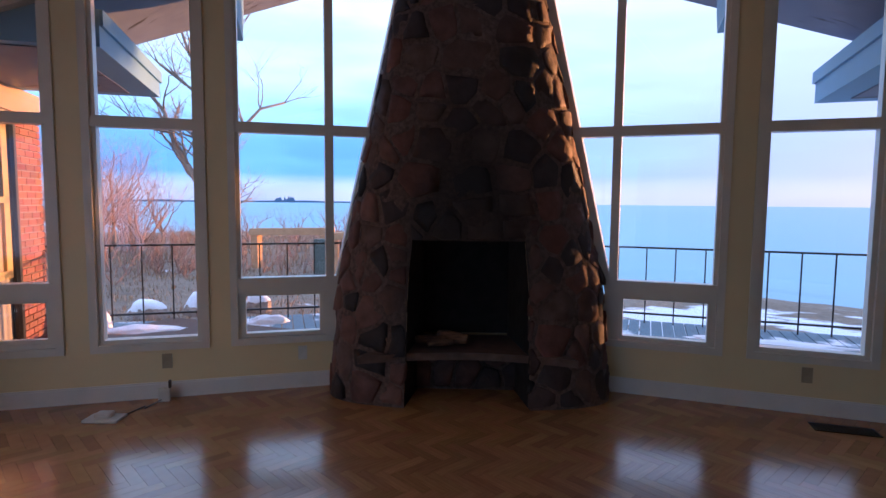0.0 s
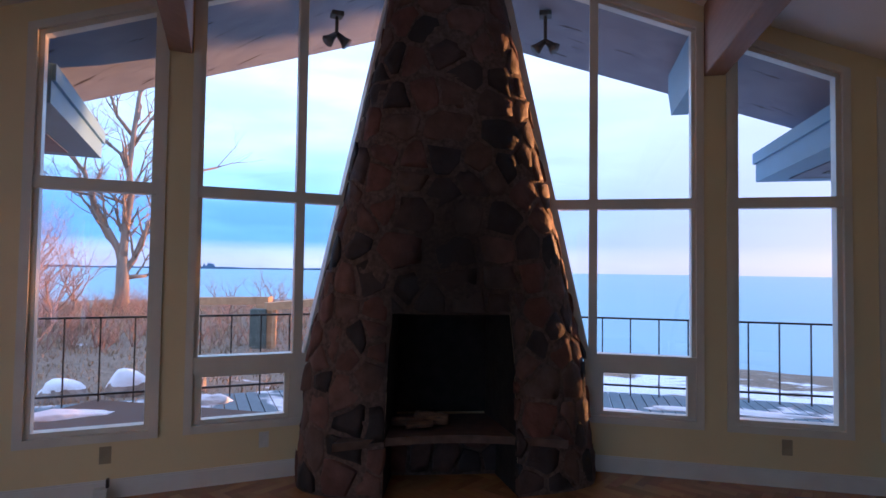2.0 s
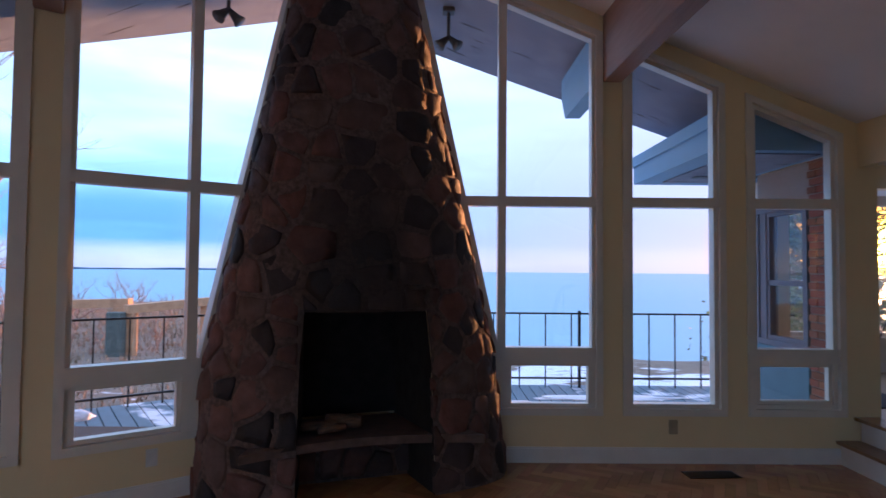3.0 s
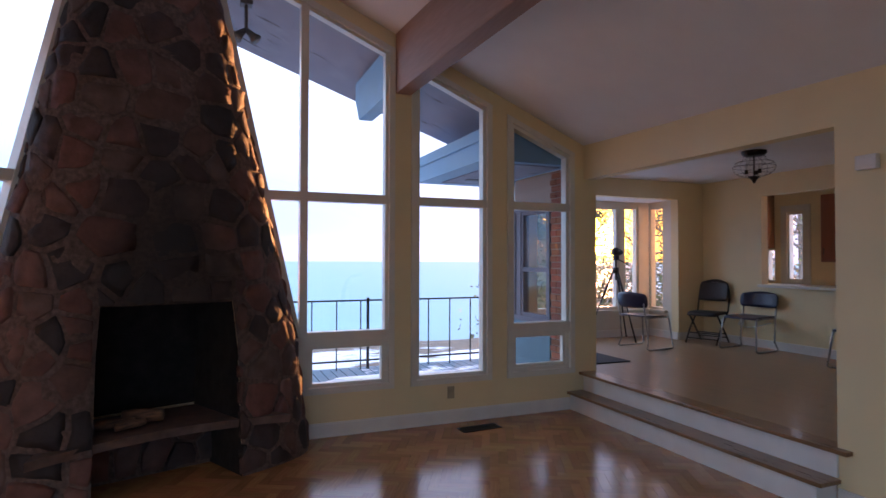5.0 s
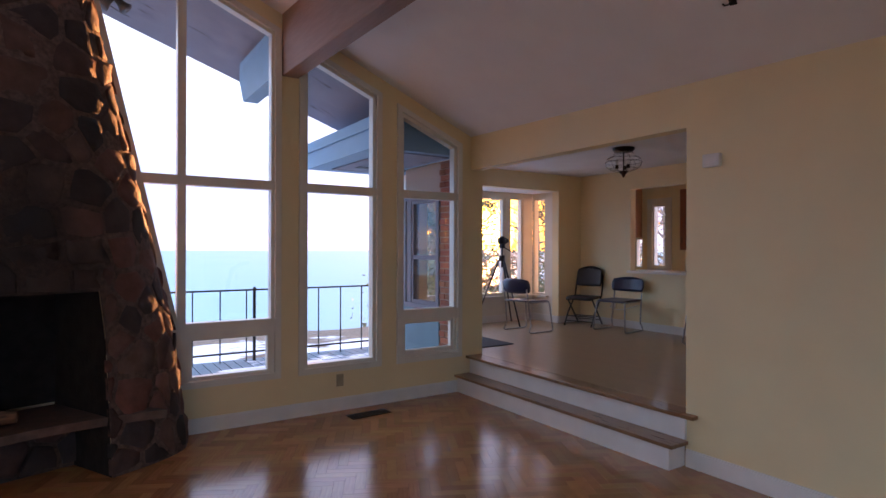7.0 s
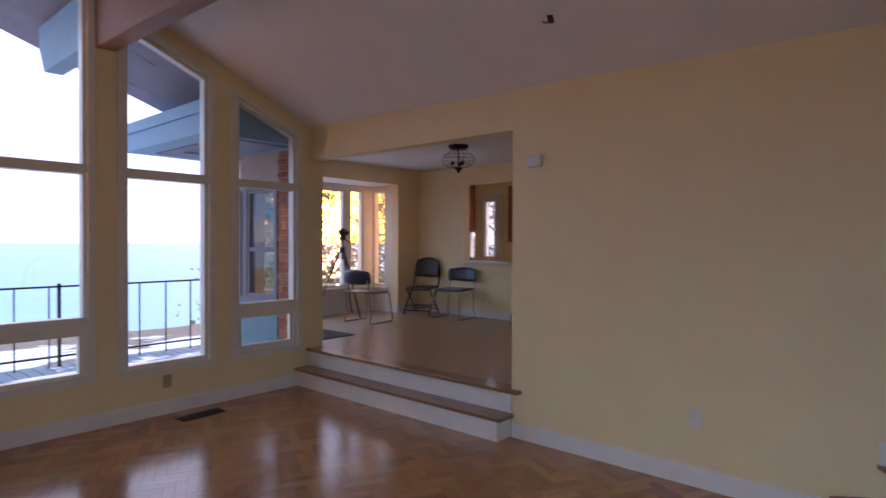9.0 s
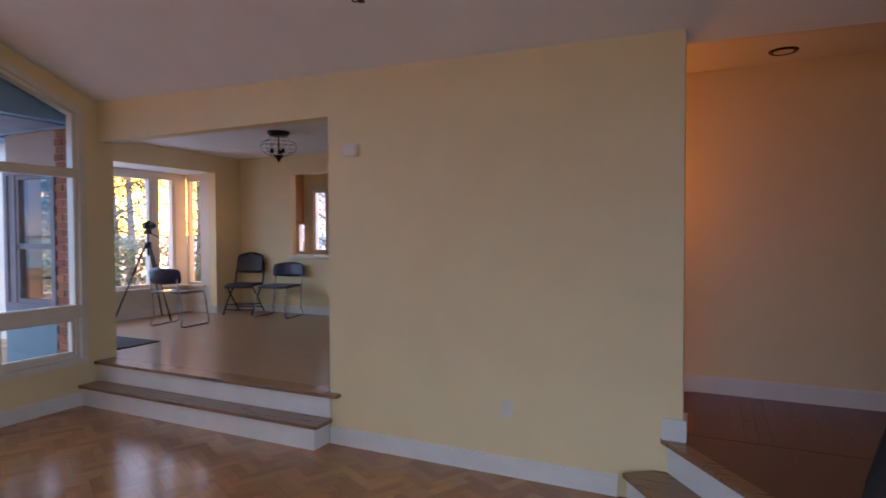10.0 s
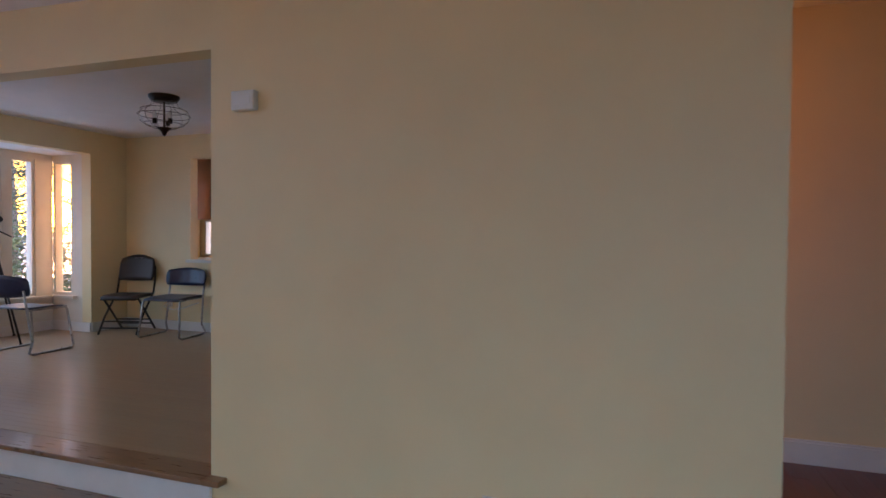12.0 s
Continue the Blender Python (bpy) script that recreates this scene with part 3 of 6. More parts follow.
LEN = 1.75
part("riser", prism(bmesh.new(), [(-0.02, 0), (LEN, 0), (LEN, 0.163), (-0.02, 0.163)], -0.20, 0.03, hall), M_BASE, hs, "white painted riser")
part("tread", prism(bmesh.new(), [(-0.02, 0.163), (LEN, 0.163), (LEN, 0.19), (-0.02, 0.19)], -0.225, 0.028, hall), M_TREAD, hs, "worn oak tread")
part("riser", prism(bmesh.new(), [(-0.02, 0.0), (LEN, 0.0), (LEN, 0.353), (-0.02, 0.353)], 0.03, 0.05, hall), M_BASE, hs, "white painted riser")
part("tread", prism(bmesh.new(), [(-0.02, 0.353), (LEN, 0.353), (LEN, 0.381), (-0.02, 0.381)], 0.0, 0.09, hall), M_TREAD, hs, "worn oak nosing")
bm = bmesh.new()
pl = [hall(0.0, 0.05, 0), hall(LEN, 0.05, 0), Vector((-1.42, -9.5, 0)), Vector((0.13, -9.5, 0)), Vector((0.13, WALL_END - 0.01, 0)), Vector((0.0, WALL_END - 0.01, 0))]
lo = [bm.verts.new(p + Vector((0, 0, -0.38))) for p in pl]
hi = [bm.verts.new(p + Vector((0, 0, FLOOR2 - 0.001))) for p in pl]
bm.faces.new(hi), bm.faces.new(lo[::-1])
for i in range(len(pl)):
    j = (i + 1) % len(pl)
    bm.faces.new((lo[i], lo[j], hi[j], hi[i]))
setting("floor_landing", bm, M_DARKFLOOR, "dark red-brown landing at the head of the steps", "floor")

# ---------------------------------------------------------------- beams
def beam(name, place, s0, s1, lean, label):
    bm = bmesh.new()
    y0, y1 = -9.4, -0.003
    v = []
    for d in (y0, y1):
        sh = -d * lean
        for s, z in ((s0, 3.12), (s1, 3.12), (s1, zc(s1) + 0.05), (s0, zc(s0) + 0.05)):
            v.append(bm.verts.new(place(s + sh, d, z)))
    for q in ((0, 1, 2, 3), (7, 6, 5, 4), (0, 4, 5, 1), (1, 5, 6, 2), (2, 6, 7, 3), (3, 7, 4, 0)):
        bm.faces.new([v[i] for i in q])
    bmesh.ops.bevel(bm, geom=bm.edges[:], offset=0.006, segments=1, affect="EDGES")
    return setting(name, bm, M_BEAM, label, "beam")


beam("beam_right", right, 2.09, 2.245, 0.035, "heavy brown painted ceiling beam")
beam("beam_left", left, 1.985, 2.14, 0.035, "heavy brown painted ceiling beam")

# ---------------------------------------------------------------- fireplace
FP_Z = [(0.0, 1.15, 0.36, 0.90), (0.93, 1.09, 0.33, 0.86), (2.28, 0.80, 0.25, 0.74), (3.5, 0.54, 0.17, 0.57), (4.6, 0.33, 0.10, 0.42)]


def fp_dims(z):
    for (z0, *a), (z1, *b) in zip(FP_Z, FP_Z[1:]):
        if z <= z1 or z1 == FP_Z[-1][0]:
            t = (z - z0) / (z1 - z0)
            return [p + (q - p) * t for p, q in zip(a, b)]


def fp(v, z, out=0.0):
    """Point of the chimney's face: v from -1 (left) to 1 (right), at height z, raised by out."""
    pw, qw, qf = fp_dims(z)
    a = v * math.pi / 2
    p, q = (pw * (0.95 if v < 0 else 1.0) + out) * math.sin(a), qw + (qf - qw + out) * max(math.cos(a), 0.0) ** min(0.9, 0.5 + 0.3 * z)
    return APEX + SIDE * p + AXIS * q + Vector((0, 0, z))


def fpq(p, q, z):
    return APEX + SIDE * p + AXIS * q + Vector((0, 0, z))


VO, ZO = 0.275, 1.26            # half-width (in v) and top of the fire opening
chimney = thing("fireplace", "tapered fieldstone fireplace with a dark open hearth", "fireplace")


def skin(bm, v0, v1, z0, z1, nv, nz):
    g = [[bm.verts.new(fp(v0 + (v1 - v0) * i / nv, z0 + (z1 - z0) * k / nz, 0.010)) for i in range(nv + 1)] for k in range(nz + 1)]
    for k in range(nz):
        for i in range(nv):
            bm.faces.new((g[k][i], g[k][i + 1], g[k + 1][i + 1], g[k + 1][i]))
    return g


bm = bmesh.new()
for v0, v1, z0, z1, nv, nz in ((-1, 1, ZO, 4.6, 28, 20), (-1, -VO, 0, ZO, 12, 8), (VO, 1, 0, ZO, 12, 8)):
    skin(bm, v0, v1, z0, z1, nv, nz)
part("mortar", bm, M_MORTAR, chimney, "dark reddish mortar bed")
bm = bmesh.new()
# inner cheeks and lintel of the opening, and the recess under the hearth
for sgn in (-1, 1):
    for k in range(8):
        z0, z1 = ZO * k / 8, ZO * (k + 1) / 8
        f0, f1 = fp(sgn * VO, z0, 0.006), fp(sgn * VO, z1, 0.006)
        b0, b1 = fpq(sgn * 0.36, 0.16, z0), fpq(sgn * 0.36, 0.16, z1)
        bm.faces.new([bm.verts.new(p) for p in (f0, f1, b1, b0)])
top = [fp(-VO + 2 * VO * i / 8, ZO, 0.006) for i in range(9)]
bm.faces.new([bm.verts.new(p) for p in top] + [bm.verts.new(fpq(0.36, 0.16, ZO)), bm.verts.new(fpq(-0.36, 0.16, ZO))])
part("opening_lining", bm, M_SOOT, chimney, "sooty cheeks of the fire opening")
bm = bmesh.new()
bm.faces.new([bm.verts.new(p) for p in (fpq(-0.37, 0.17, 0.42), fpq(0.37, 0.17, 0.42), fpq(0.37, 0.17, ZO), fpq(-0.37, 0.17, ZO))])
for sgn in (-1, 1):
    bm.faces.new([bm.verts.new(p) for p in (fpq(sgn * 0.37, 0.17, 0.42), fpq(sgn * 0.44, 0.80, 0.42), fpq(sgn * 0.44, 0.72, ZO), fpq(sgn * 0.37, 0.17, ZO))])
part("firebox", bm, M_SOOT, chimney, "soot-blackened firebox lining")
bm = bmesh.new()
bm.faces.new([bm.verts.new(p) for p in (fpq(-0.5, 0.42, 0.0), fpq(0.5, 0.42, 0.0), fpq(0.5, 0.42, 0.38), fpq(-0.5, 0.42, 0.38))])
part("recess", bm, M_MORTAR, chimney, "shadowed stone recess under the hearth")
# hearth slab with a hollow front edge
bm = bmesh.new()
n = 20
edge = [(-0.80 + 1.62 * i / n, 0.77 + 0.17 * (abs(2 * i / n - 1)) ** 1.8) for i in range(n + 1)]
rows = []
for z in (0.345, 0.405):
    rows.append([bm.verts.new(fpq(p, q + (0.015 if z > 0.36 else 0.0), z)) for p, q in edge] + [bm.verts.new(fpq(0.5, 0.18, z)), bm.verts.new(fpq(-0.5, 0.18, z))])
bm.faces.new(rows[1]), bm.faces.new(rows[0][::-1])
for i in range(len(rows[0])):
    j = (i + 1) % len(rows[0])
    bm.faces.new((rows[0][i], rows[0][j], rows[1][j], rows[1][i]))
part("hearth_slab", bm, M_SLAB, chimney, "thin hearth slab with a hollow front edge")


def cut(poly, a, b, c):
    """The part of a polygon with a*x + b*y <= c."""
    out = []
    for i, p in enumerate(poly):
        q = poly[(i + 1) % len(poly)]
        fa, fb = a * p[0] + b * p[1] - c, a * q[0] + b * q[1] - c
        if fa <= 0:
            out.append(p)
        if fa * fb < 0:
            t = fa / (fa - fb)
            out.append((p[0] + (q[0] - p[0]) * t, p[1] + (q[1] - p[1]) * t))
    return out


def cells(rng, domain, size, jitter=0.42):
    """Irregular stones that fill a convex outline: polygons round jittered points."""
    x0, x1 = min(p[0] for p in domain), max(p[0] for p in domain)
    z, h = min(p[1] for p in domain), max(p[1] for p in domain)
    seeds = []
    while z < h:
        step = size * rng.uniform(0.6, 1.3)
        x = x0 - size * rng.uniform(0, 0.9)
        while x < x1 + size * 0.3:
            wd = size * rng.uniform(0.55, 1.75)
            seeds.append((x + wd / 2 + rng.uniform(-1, 1) * jitter * size * 0.3, z + step / 2 + rng.uniform(-1, 1) * jitter * size))
            x += wd
        z += step
    res = []
    for i, s in enumerate(seeds):
        poly = domain
        for j, t in enumerate(seeds):
            dx, dy = t[0] - s[0], t[1] - s[1]
            if i == j or dx * dx + dy * dy > 9 * size * size:
                continue
            poly = cut(poly, dx, dy, dx * (s[0] + t[0]) / 2 + dy * (s[1] + t[1]) / 2)
            if len(poly) < 3:
                break
        if len(poly) > 2:
            res.append(poly)
    return res


def area(poly):
    return abs(sum(p[0] * q[1] - q[0] * p[1] for p, q in zip(poly, poly[1:] + poly[:1]))) / 2


def stone_mesh(poly, to_world, rng):
    """A rounded stone over a flat outline; to_world(x, y, out) lays it on the face."""
    cx, cy = sum(p[0] for p in poly) / len(poly), sum(p[1] for p in poly) / len(poly)
    line = []
    for i, p in enumerate(poly):
        q = poly[(i + 1) % len(poly)]
        ln = math.hypot(q[0] - p[0], q[1] - p[1])
        for k in range(max(1, min(4, int(ln / 0.06)))):
            t = k / max(1, min(4, int(ln / 0.06)))
            x, y = p[0] + (q[0] - p[0]) * t, p[1] + (q[1] - p[1]) * t
            line.append((x + 0.022 * noise.noise((x * 7, y * 7, 3.1)), y + 0.022 * noise.noise((x * 7, y * 7, 8.7))))
    r = min(math.hypot(p[0] - cx, p[1] - cy) for p in line)
    gap = 0.008
    high = rng.uniform(0.012, 0.028)
    tx, ty = rng.uniform(-0.1, 0.1), rng.uniform(-0.1, 0.1)
    bm = bmesh.new()
    loops = []
    for f, o in ((1.0, -0.012), (0.965, high * 0.75), (0.84, high), (0.42, high * 1.08)):
        ring_ = []
        for p in line:
            d = math.hypot(p[0] - cx, p[1] - cy)
            g = max(0.25, 1 - gap / max(d, 0.03)) * f
            if f > 0.9:
                g *= max(0.8, 1 - 0.17 * (d / max(r, 0.02) - 1))
            x, y = cx + (p[0] - cx) * g, cy + (p[1] - cy) * g
            w = noise.noise((x * 9, y * 9, high * 400)) * 0.016 if f < 1 else 0
            ring_.append(bm.verts.new(to_world(x, y, o + w + (tx * (x - cx) + ty * (y - cy) if f < 1 else 0))))
        loops.append(ring_)
    mid = bm.verts.new(to_world(cx, cy, high * 1.1))
    for a, b in zip(loops, loops[1:]):
        for i in range(len(a)):
            j = (i + 1) % len(a)
            bm.faces.new((a[i], a[j], b[j], b[i]))
    for i in range(len(line)):
        bm.faces.new((loops[-1][i], loops[-1][(i + 1) % len(line)], mid))
    return bm


rng = random.Random(5)


def half_arc(z):
    pw, qw, qf = fp_dims(z)
    return pw + 0.55 * (qf - qw)


def on_face(x, z, o):
    return fp(max(-1.0, min(1.0, x / half_arc(z))), max(z, 0.004), o)


outline = [(-half_arc(0), 0.0), (half_arc(0), 0.0), (half_arc(0.93), 0.93), (half_arc(4.5), 4.5), (-half_arc(4.5), 4.5), (-half_arc(0.93), 0.93)]
XO = VO * half_arc(0.8)          # the fire opening, along the face
for poly in cells(rng, outline, 0.225):
    pieces = [poly]
    if any(abs(x) < XO and z < ZO for x, z in poly) or abs(sum(p[0] for p in poly)) < XO * len(poly) and min(p[1] for p in poly) < ZO:
        pieces = [cut(poly, 1, 0, -XO), cut(poly, -1, 0, -XO), cut(cut(cut(poly, 0, -1, -ZO), 1, 0, XO), -1, 0, XO)]
    for pc in pieces:
        if len(pc) > 2 and area(pc) > 0.0025:
            part("stone", stone_mesh(pc, on_face, rng), M_STONE, chimney, smooth=True)
for poly in cells(rng, [(-0.5, 0.005), (0.5, 0.005), (0.5, 0.355), (-0.5, 0.355)], 0.2):
    part("stone", stone_mesh(poly, lambda x, y, o: fpq(x, 0.43 + o, y), rng), M_STONE, chimney, smooth=True)

# charred logs and ash at the fire's edge
rng = random.Random(11)
M_LOG = mat("charred_log", (0.22, 0.11, 0.06), (0.06, 0.035, 0.025), 0.85, scale=12, bump=0.6, stretch=(1, 1, 6), dist=0.01)
for p, q, ln, r, turn in ((-0.28, 0.60, 0.24, 0.035, 10), (-0.20, 0.66, 0.20, 0.028, -15), (-0.10, 0.56, 0.26, 0.05, 25)):
    c = fpq(p, q, 0.42 + r)
    d = (SIDE * math.cos(radians(turn)) + AXIS * math.sin(radians(turn))) * ln / 2
    bm = tube(bmesh.new(), [c - d, c - d * 0.4 + Vector((0, 0, 0.004)), c + d * 0.4, c + d], r, 9, [r * 0.9, r, r * 0.95, r * 0.8])
    tagged(mesh_object("log", bm, M_LOG, True), "half-charred short log lying on the hearth", "log", "hearth logs")

# ---------------------------------------------------------------- main roof outside
def eave(s, far=0.0):
    return 1.98 + far + (0.18 - 0.1 * far) * (3.3 - s)


def soffit(name, place, label, far=0.0):
    bm = bmesh.new()
    lo, hi = [], []
    ss = [0.0, 1.0, 2.0, 3.0, 4.35]
    k = math.tan(TH / 2)
    a = [(s, WALL_T) for s in ss] + [(s, eave(s, far)) for s in ss[:0:-1]] + [(-eave(-0.45, far) * k, eave(-0.45, far))]
    for s, d in a:
        lo.append(bm.verts.new(place(s, d, zc(s) - 0.0))), hi.append(bm.verts.new(place(s, d, zc(s) + 0.16)))
    bm.faces.new(lo), bm.faces.new(hi[::-1])
    for i in range(len(a)):
        j = (i + 1) % len(a)
        bm.faces.new((lo[i], lo[j], hi[j], hi[i]))
    bmesh.ops.triangulate(bm, faces=[f for f in bm.faces if len(f.verts) > 4])
    return setting(name, bm, M_EXT, label, "roof")


soffit("roof_right", right, "wide roof overhang with weathered grey soffit")
soffit("roof_left", left, "wide roof overhang with weathered grey soffit", 0.40)
for nm, place, s0, s1, ex in (("beam_end_right", right, 2.06, 2.215, 0.0), ("beam_end_left", left, 1.925, 2.08, 0.22)):
    bm = bmesh.new()
    prism(bm, [(WALL_T + 0.003, 3.16), (1.28 + ex, 3.16), (1.45 + ex, 3.42), (1.45 + ex, 3.62), (WALL_T + 0.003, 3.62)], s0, s1,
          lambda d, s, z: place(s, d, z))
    setting(nm, bm, M_FASCIA, "painted roof beam end with a raked cut", "beam")

# twin floodlights under the eaves
M_LAMPMETAL = mat("flood_metal", (0.10, 0.09, 0.085), (0.06, 0.055, 0.05), 0.5, 0.7, scale=30, bump=0.1)


def floodlight(x, y, z, top, turn):
    t = thing("floodlight", "weathered twin floodlight hung under the eave", "floodlight", pose(x, y, top, 0, 0, turn), "eave floodlights")
    h = z - top
    part("mount", box(bmesh.new(), -0.06, 0.06, -0.06, 0.06, -0.05, 0.0, bevel=0.01), M_LAMPMETAL, t)
    part("arm", tube(bmesh.new(), [(0, 0, -0.02), (0, 0, h * 0.5), (0, 0, h + 0.1)], 0.018, 8), M_LAMPMETAL, t)
    for s in (-1, 1):
        a, d = Vector((0, 0, h + 0.11)), Vector((s * 0.085, -0.03, -0.095))
        part("lamp_head", tube(bmesh.new(), [a, a + d * 0.3, a + d * 0.75, a + d * 1.15], 0.03, 12, [0.02, 0.03, 0.042, 0.064]), M_LAMPMETAL, t, smooth=True)
    return t


floodlight(-5.406, 0.457, 3.80, 4.12, 36)
floodlight(-3.39, 1.013, 3.80, 4.20, 0)

# ---------------------------------------------------------------- the two wings outside
def low_roof(name, place, s0, s1, d0, d1, z0, z1, label):
    bm = bmesh.new()
    prism(bm, [(s0, z0), (s1, z0), (s1, z1), (s0, z1)], d0, d1, place)
    r = setting(name, bm, M_FASCIA, label, "roof")
    part("drip_edge", prism(bmesh.new(), [(s0 - 0.025, z1 - 0.10), (s1, z1 - 0.10), (s1, z1 + 0.02), (s0 - 0.025, z1 + 0.02)], d0 + 0.01, d1 + 0.025, place), M_FASCIA, r)
    part("soffit_panel", prism(bmesh.new(), [(s0 + 0.25, z0 - 0.012), (s1 - 0.1, z0 - 0.012), (s1 - 0.1, z0 - 0.002), (s0 + 0.25, z0 - 0.002)], d0 + 0.1, d1 - 0.25, place), M_EXT, r)
    part("soffit_vent", prism(bmesh.new(), [(s0 + 0.42, z0 - 0.02), (s0 + 0.62, z0 - 0.02), (s0 + 0.62, z0 - 0.013), (s0 + 0.42, z0 - 0.013)], d1 - 0.75, d1 - 0.62, place), M_IRON, r)
    return r


low_roof("roof_wing_right", right, 3.09, 4.18, WALL_T + 0.002, 2.16, 2.60, 2.90, "flat wing roof with painted fascia")
bm = box(bmesh.new(), -0.02, 5.4, 1.63, 2.34, 2.602, 2.90)
setting("roof_wing_front", bm, M_FASCIA, "painted eave along the front of the wing", "roof")
low_roof("roof_wing_left", left, 2.875, 8.5, WALL_T + 0.002, 2.36, 2.69, 2.95, "flat wing roof with painted fascia")

BW, BH, BJ = 0.205, 0.062, 0.012
BRICK = bmesh.new()
box(BRICK, 0, 1, 0, 1, 0, 1)
brick_mesh = bpy.data.meshes.new("brick")
BRICK.to_mesh(brick_mesh)
BRICK.free()
brick_mesh.materials.append(M_BRICK)


def brick_face(wall, x_face, out, y0, y1, z0, z1, m):
    """Bricks of a running bond, each its own piece, proud of the mortar. m places the local wall (x out, y along)."""
    z, row = z0, 0
    while z < z1:
        y = y0 - (BW / 2 if row % 2 else 0)
        while y < y1:
            a, b = max(y, y0), min(y + BW, y1)
            if b - a > 0.03:
                ob = new("brick", brick_mesh)
                ob.parent = wall
                ob.matrix_basis = m @ pose(x_face, a, z) @ Matrix.Diagonal((out, b - a, min(BH, z1 - z), 1))
            y += BW + BJ
        z += BH + BJ
        row += 1


# right wing: side wall with a double-hung window
wing = tagged(new("wall_wing_right"), "red brick wing wall with a painted window", "wall", kind="structure")
bm = bmesh.new()
for y0, y1, z0, z1 in ((WALL_T + 0.003, 0.64, -0.4, 2.60), (1.33, 1.48, -0.4, 2.60), (0.64, 1.33, -0.4, 0.80), (0.64, 1.33, 2.24, 2.60)):
    box(bm, 0.0, 0.12, y0, y1, z0, z1)
part("wall_core", bm, M_BRICKREST, wing, "pale mortar behind the bricks")
brick_face(wing, -0.02, 0.022, WALL_T + 0.01, 0.62, -0.3, 2.59, Matrix.Identity(4))
part("apron", box(bmesh.new(), -0.02, -0.001, 0.63, 1.50, -0.3, 0.795), mat("apron_paint", (0.10, 0.20, 0.25), (0.08, 0.16, 0.20), 0.6, scale=5), wing, "teal painted panel below the window")
wn = tagged(new("window_wing"), "double-hung window with cream frame in the brick wing", "window", kind="structure")


def wing_place(s, d, z):
    return Vector((d, s, z))


ring(wn, wing_place, 0.63, 1.50, 0.80, lambda s: 2.24, 0.06, -0.025, 0.10, "casing")
ring(wn, wing_place, 0.69, 1.32, 0.86, lambda s: 2.18, 0.045, 0.0, 0.06, "sash")
bar(wn, "meeting_rail", wing_place, [(0.70, 1.42), (1.31, 1.42), (1.31, 1.475), (0.70, 1.475)], 0.0, 0.06)
bar(wn, "jamb_trim", wing_place, [(1.32, 0.86), (1.44, 0.86), (1.44, 2.18), (1.32, 2.18)], -0.01, 0.09)
M_WINGTRIM = mat("weathered_frame", (0.15, 0.145, 0.18), (0.11, 0.105, 0.13), 0.6, scale=9, bump=0.2, dist=0.003)
for c_ in wn.children:
    c_.data.materials[0] = M_WINGTRIM
pane(wn, wing_place, [(0.73, 0.90), (1.29, 0.90), (1.29, 1.43), (0.73, 1.43)], 0.03)
pane(wn, wing_place, [(0.73, 1.47), (1.29, 1.47), (1.29, 2.14), (0.73, 2.14)], 0.025)

# left wing: brick wall, a yellow-painted window, dark downpipe
lw = tagged(new("wall_wing_left"), "red brick wing wall in evening sun", "wall", kind="structure")
bm = bmesh.new()
prism(bm, [(WALL_T, -0.4), (2.75, -0.4), (2.75, 2.685), (WALL_T, 2.685)], 4.23, 4.38, lambda d, s, z: left(s, d, z))
part("wall_core", bm, M_BRICKREST, lw, "pale mortar behind the bricks")
ml = Matrix.Translation(APEX) @ Matrix(((UL.x, NL.x, 0, 0), (UL.y, NL.y, 0, 0), (0, 0, 1, 0), (0, 0, 0, 1)))
brick_face(lw, 4.205, 0.024, 2.02, 2.745, -0.3, 2.425, ml)
part("frieze_board", prism(bmesh.new(), [(WALL_T + 0.01, 2.43), (2.75, 2.43), (2.75, 2.684), (WALL_T + 0.01, 2.684)], 4.19, 4.228, lambda d, s, z: left(s, d, z)), mat("frieze_paint", (0.46, 0.30, 0.16), (0.40, 0.26, 0.14), 0.6), lw, "tan painted board under the eave")
M_YELLOW = mat("yellow_trim", (0.55, 0.38, 0.10), (0.45, 0.30, 0.08), 0.5, scale=8, bump=0.1)
wl = tagged(new("window_wing_left"), "window with ochre-painted frame in the brick wing", "window", kind="structure")


def lwing(s, d, z):
    return left(4.23 + d, s, z)


for q in ([(0.5, 0.75), (1.86, 0.75), (1.86, 0.83), (0.5, 0.83)], [(0.5, 2.22), (1.86, 2.22), (1.86, 2.32), (0.5, 2.32)],
          [(1.74, 0.75), (1.86, 0.75), (1.86, 2.32), (1.74, 2.32)], [(0.5, 0.75), (0.6, 0.75), (0.6, 2.32), (0.5, 2.32)], [(0.5, 1.5), (1.86, 1.5), (1.86, 1.56), (0.5, 1.56)]):
    part("frame", prism(bmesh.new(), q, -0.05, 0.02, lwing), M_YELLOW, wl, "ochre painted frame")
part("panel", prism(bmesh.new(), [(0.6, 0.83), (1.74, 0.83), (1.74, 1.5), (0.6, 1.5)], -0.02, 0.0, lwing), mat("tan_panel", (0.45, 0.32, 0.20), None, 0.6), wl, "tan lower panel")
M_DARKGLASS = mat("dark_pane", (0.02, 0.03, 0.045), (0.025, 0.035, 0.05), 0.05, bump=0)
part("pane", prism(bmesh.new(), [(0.6, 1.56), (1.74, 1.56), (1.74, 2.22), (0.6, 2.22)], -0.02, -0.012, lwing), M_DARKGLASS, wl, "dark reflecting pane")
bm = tube(bmesh.new(), [lwing(1.95, -0.05, -0.3), lwing(1.95, -0.05, 1.2), lwing(1.95, -0.05, 2.3)], 0.045, 8)
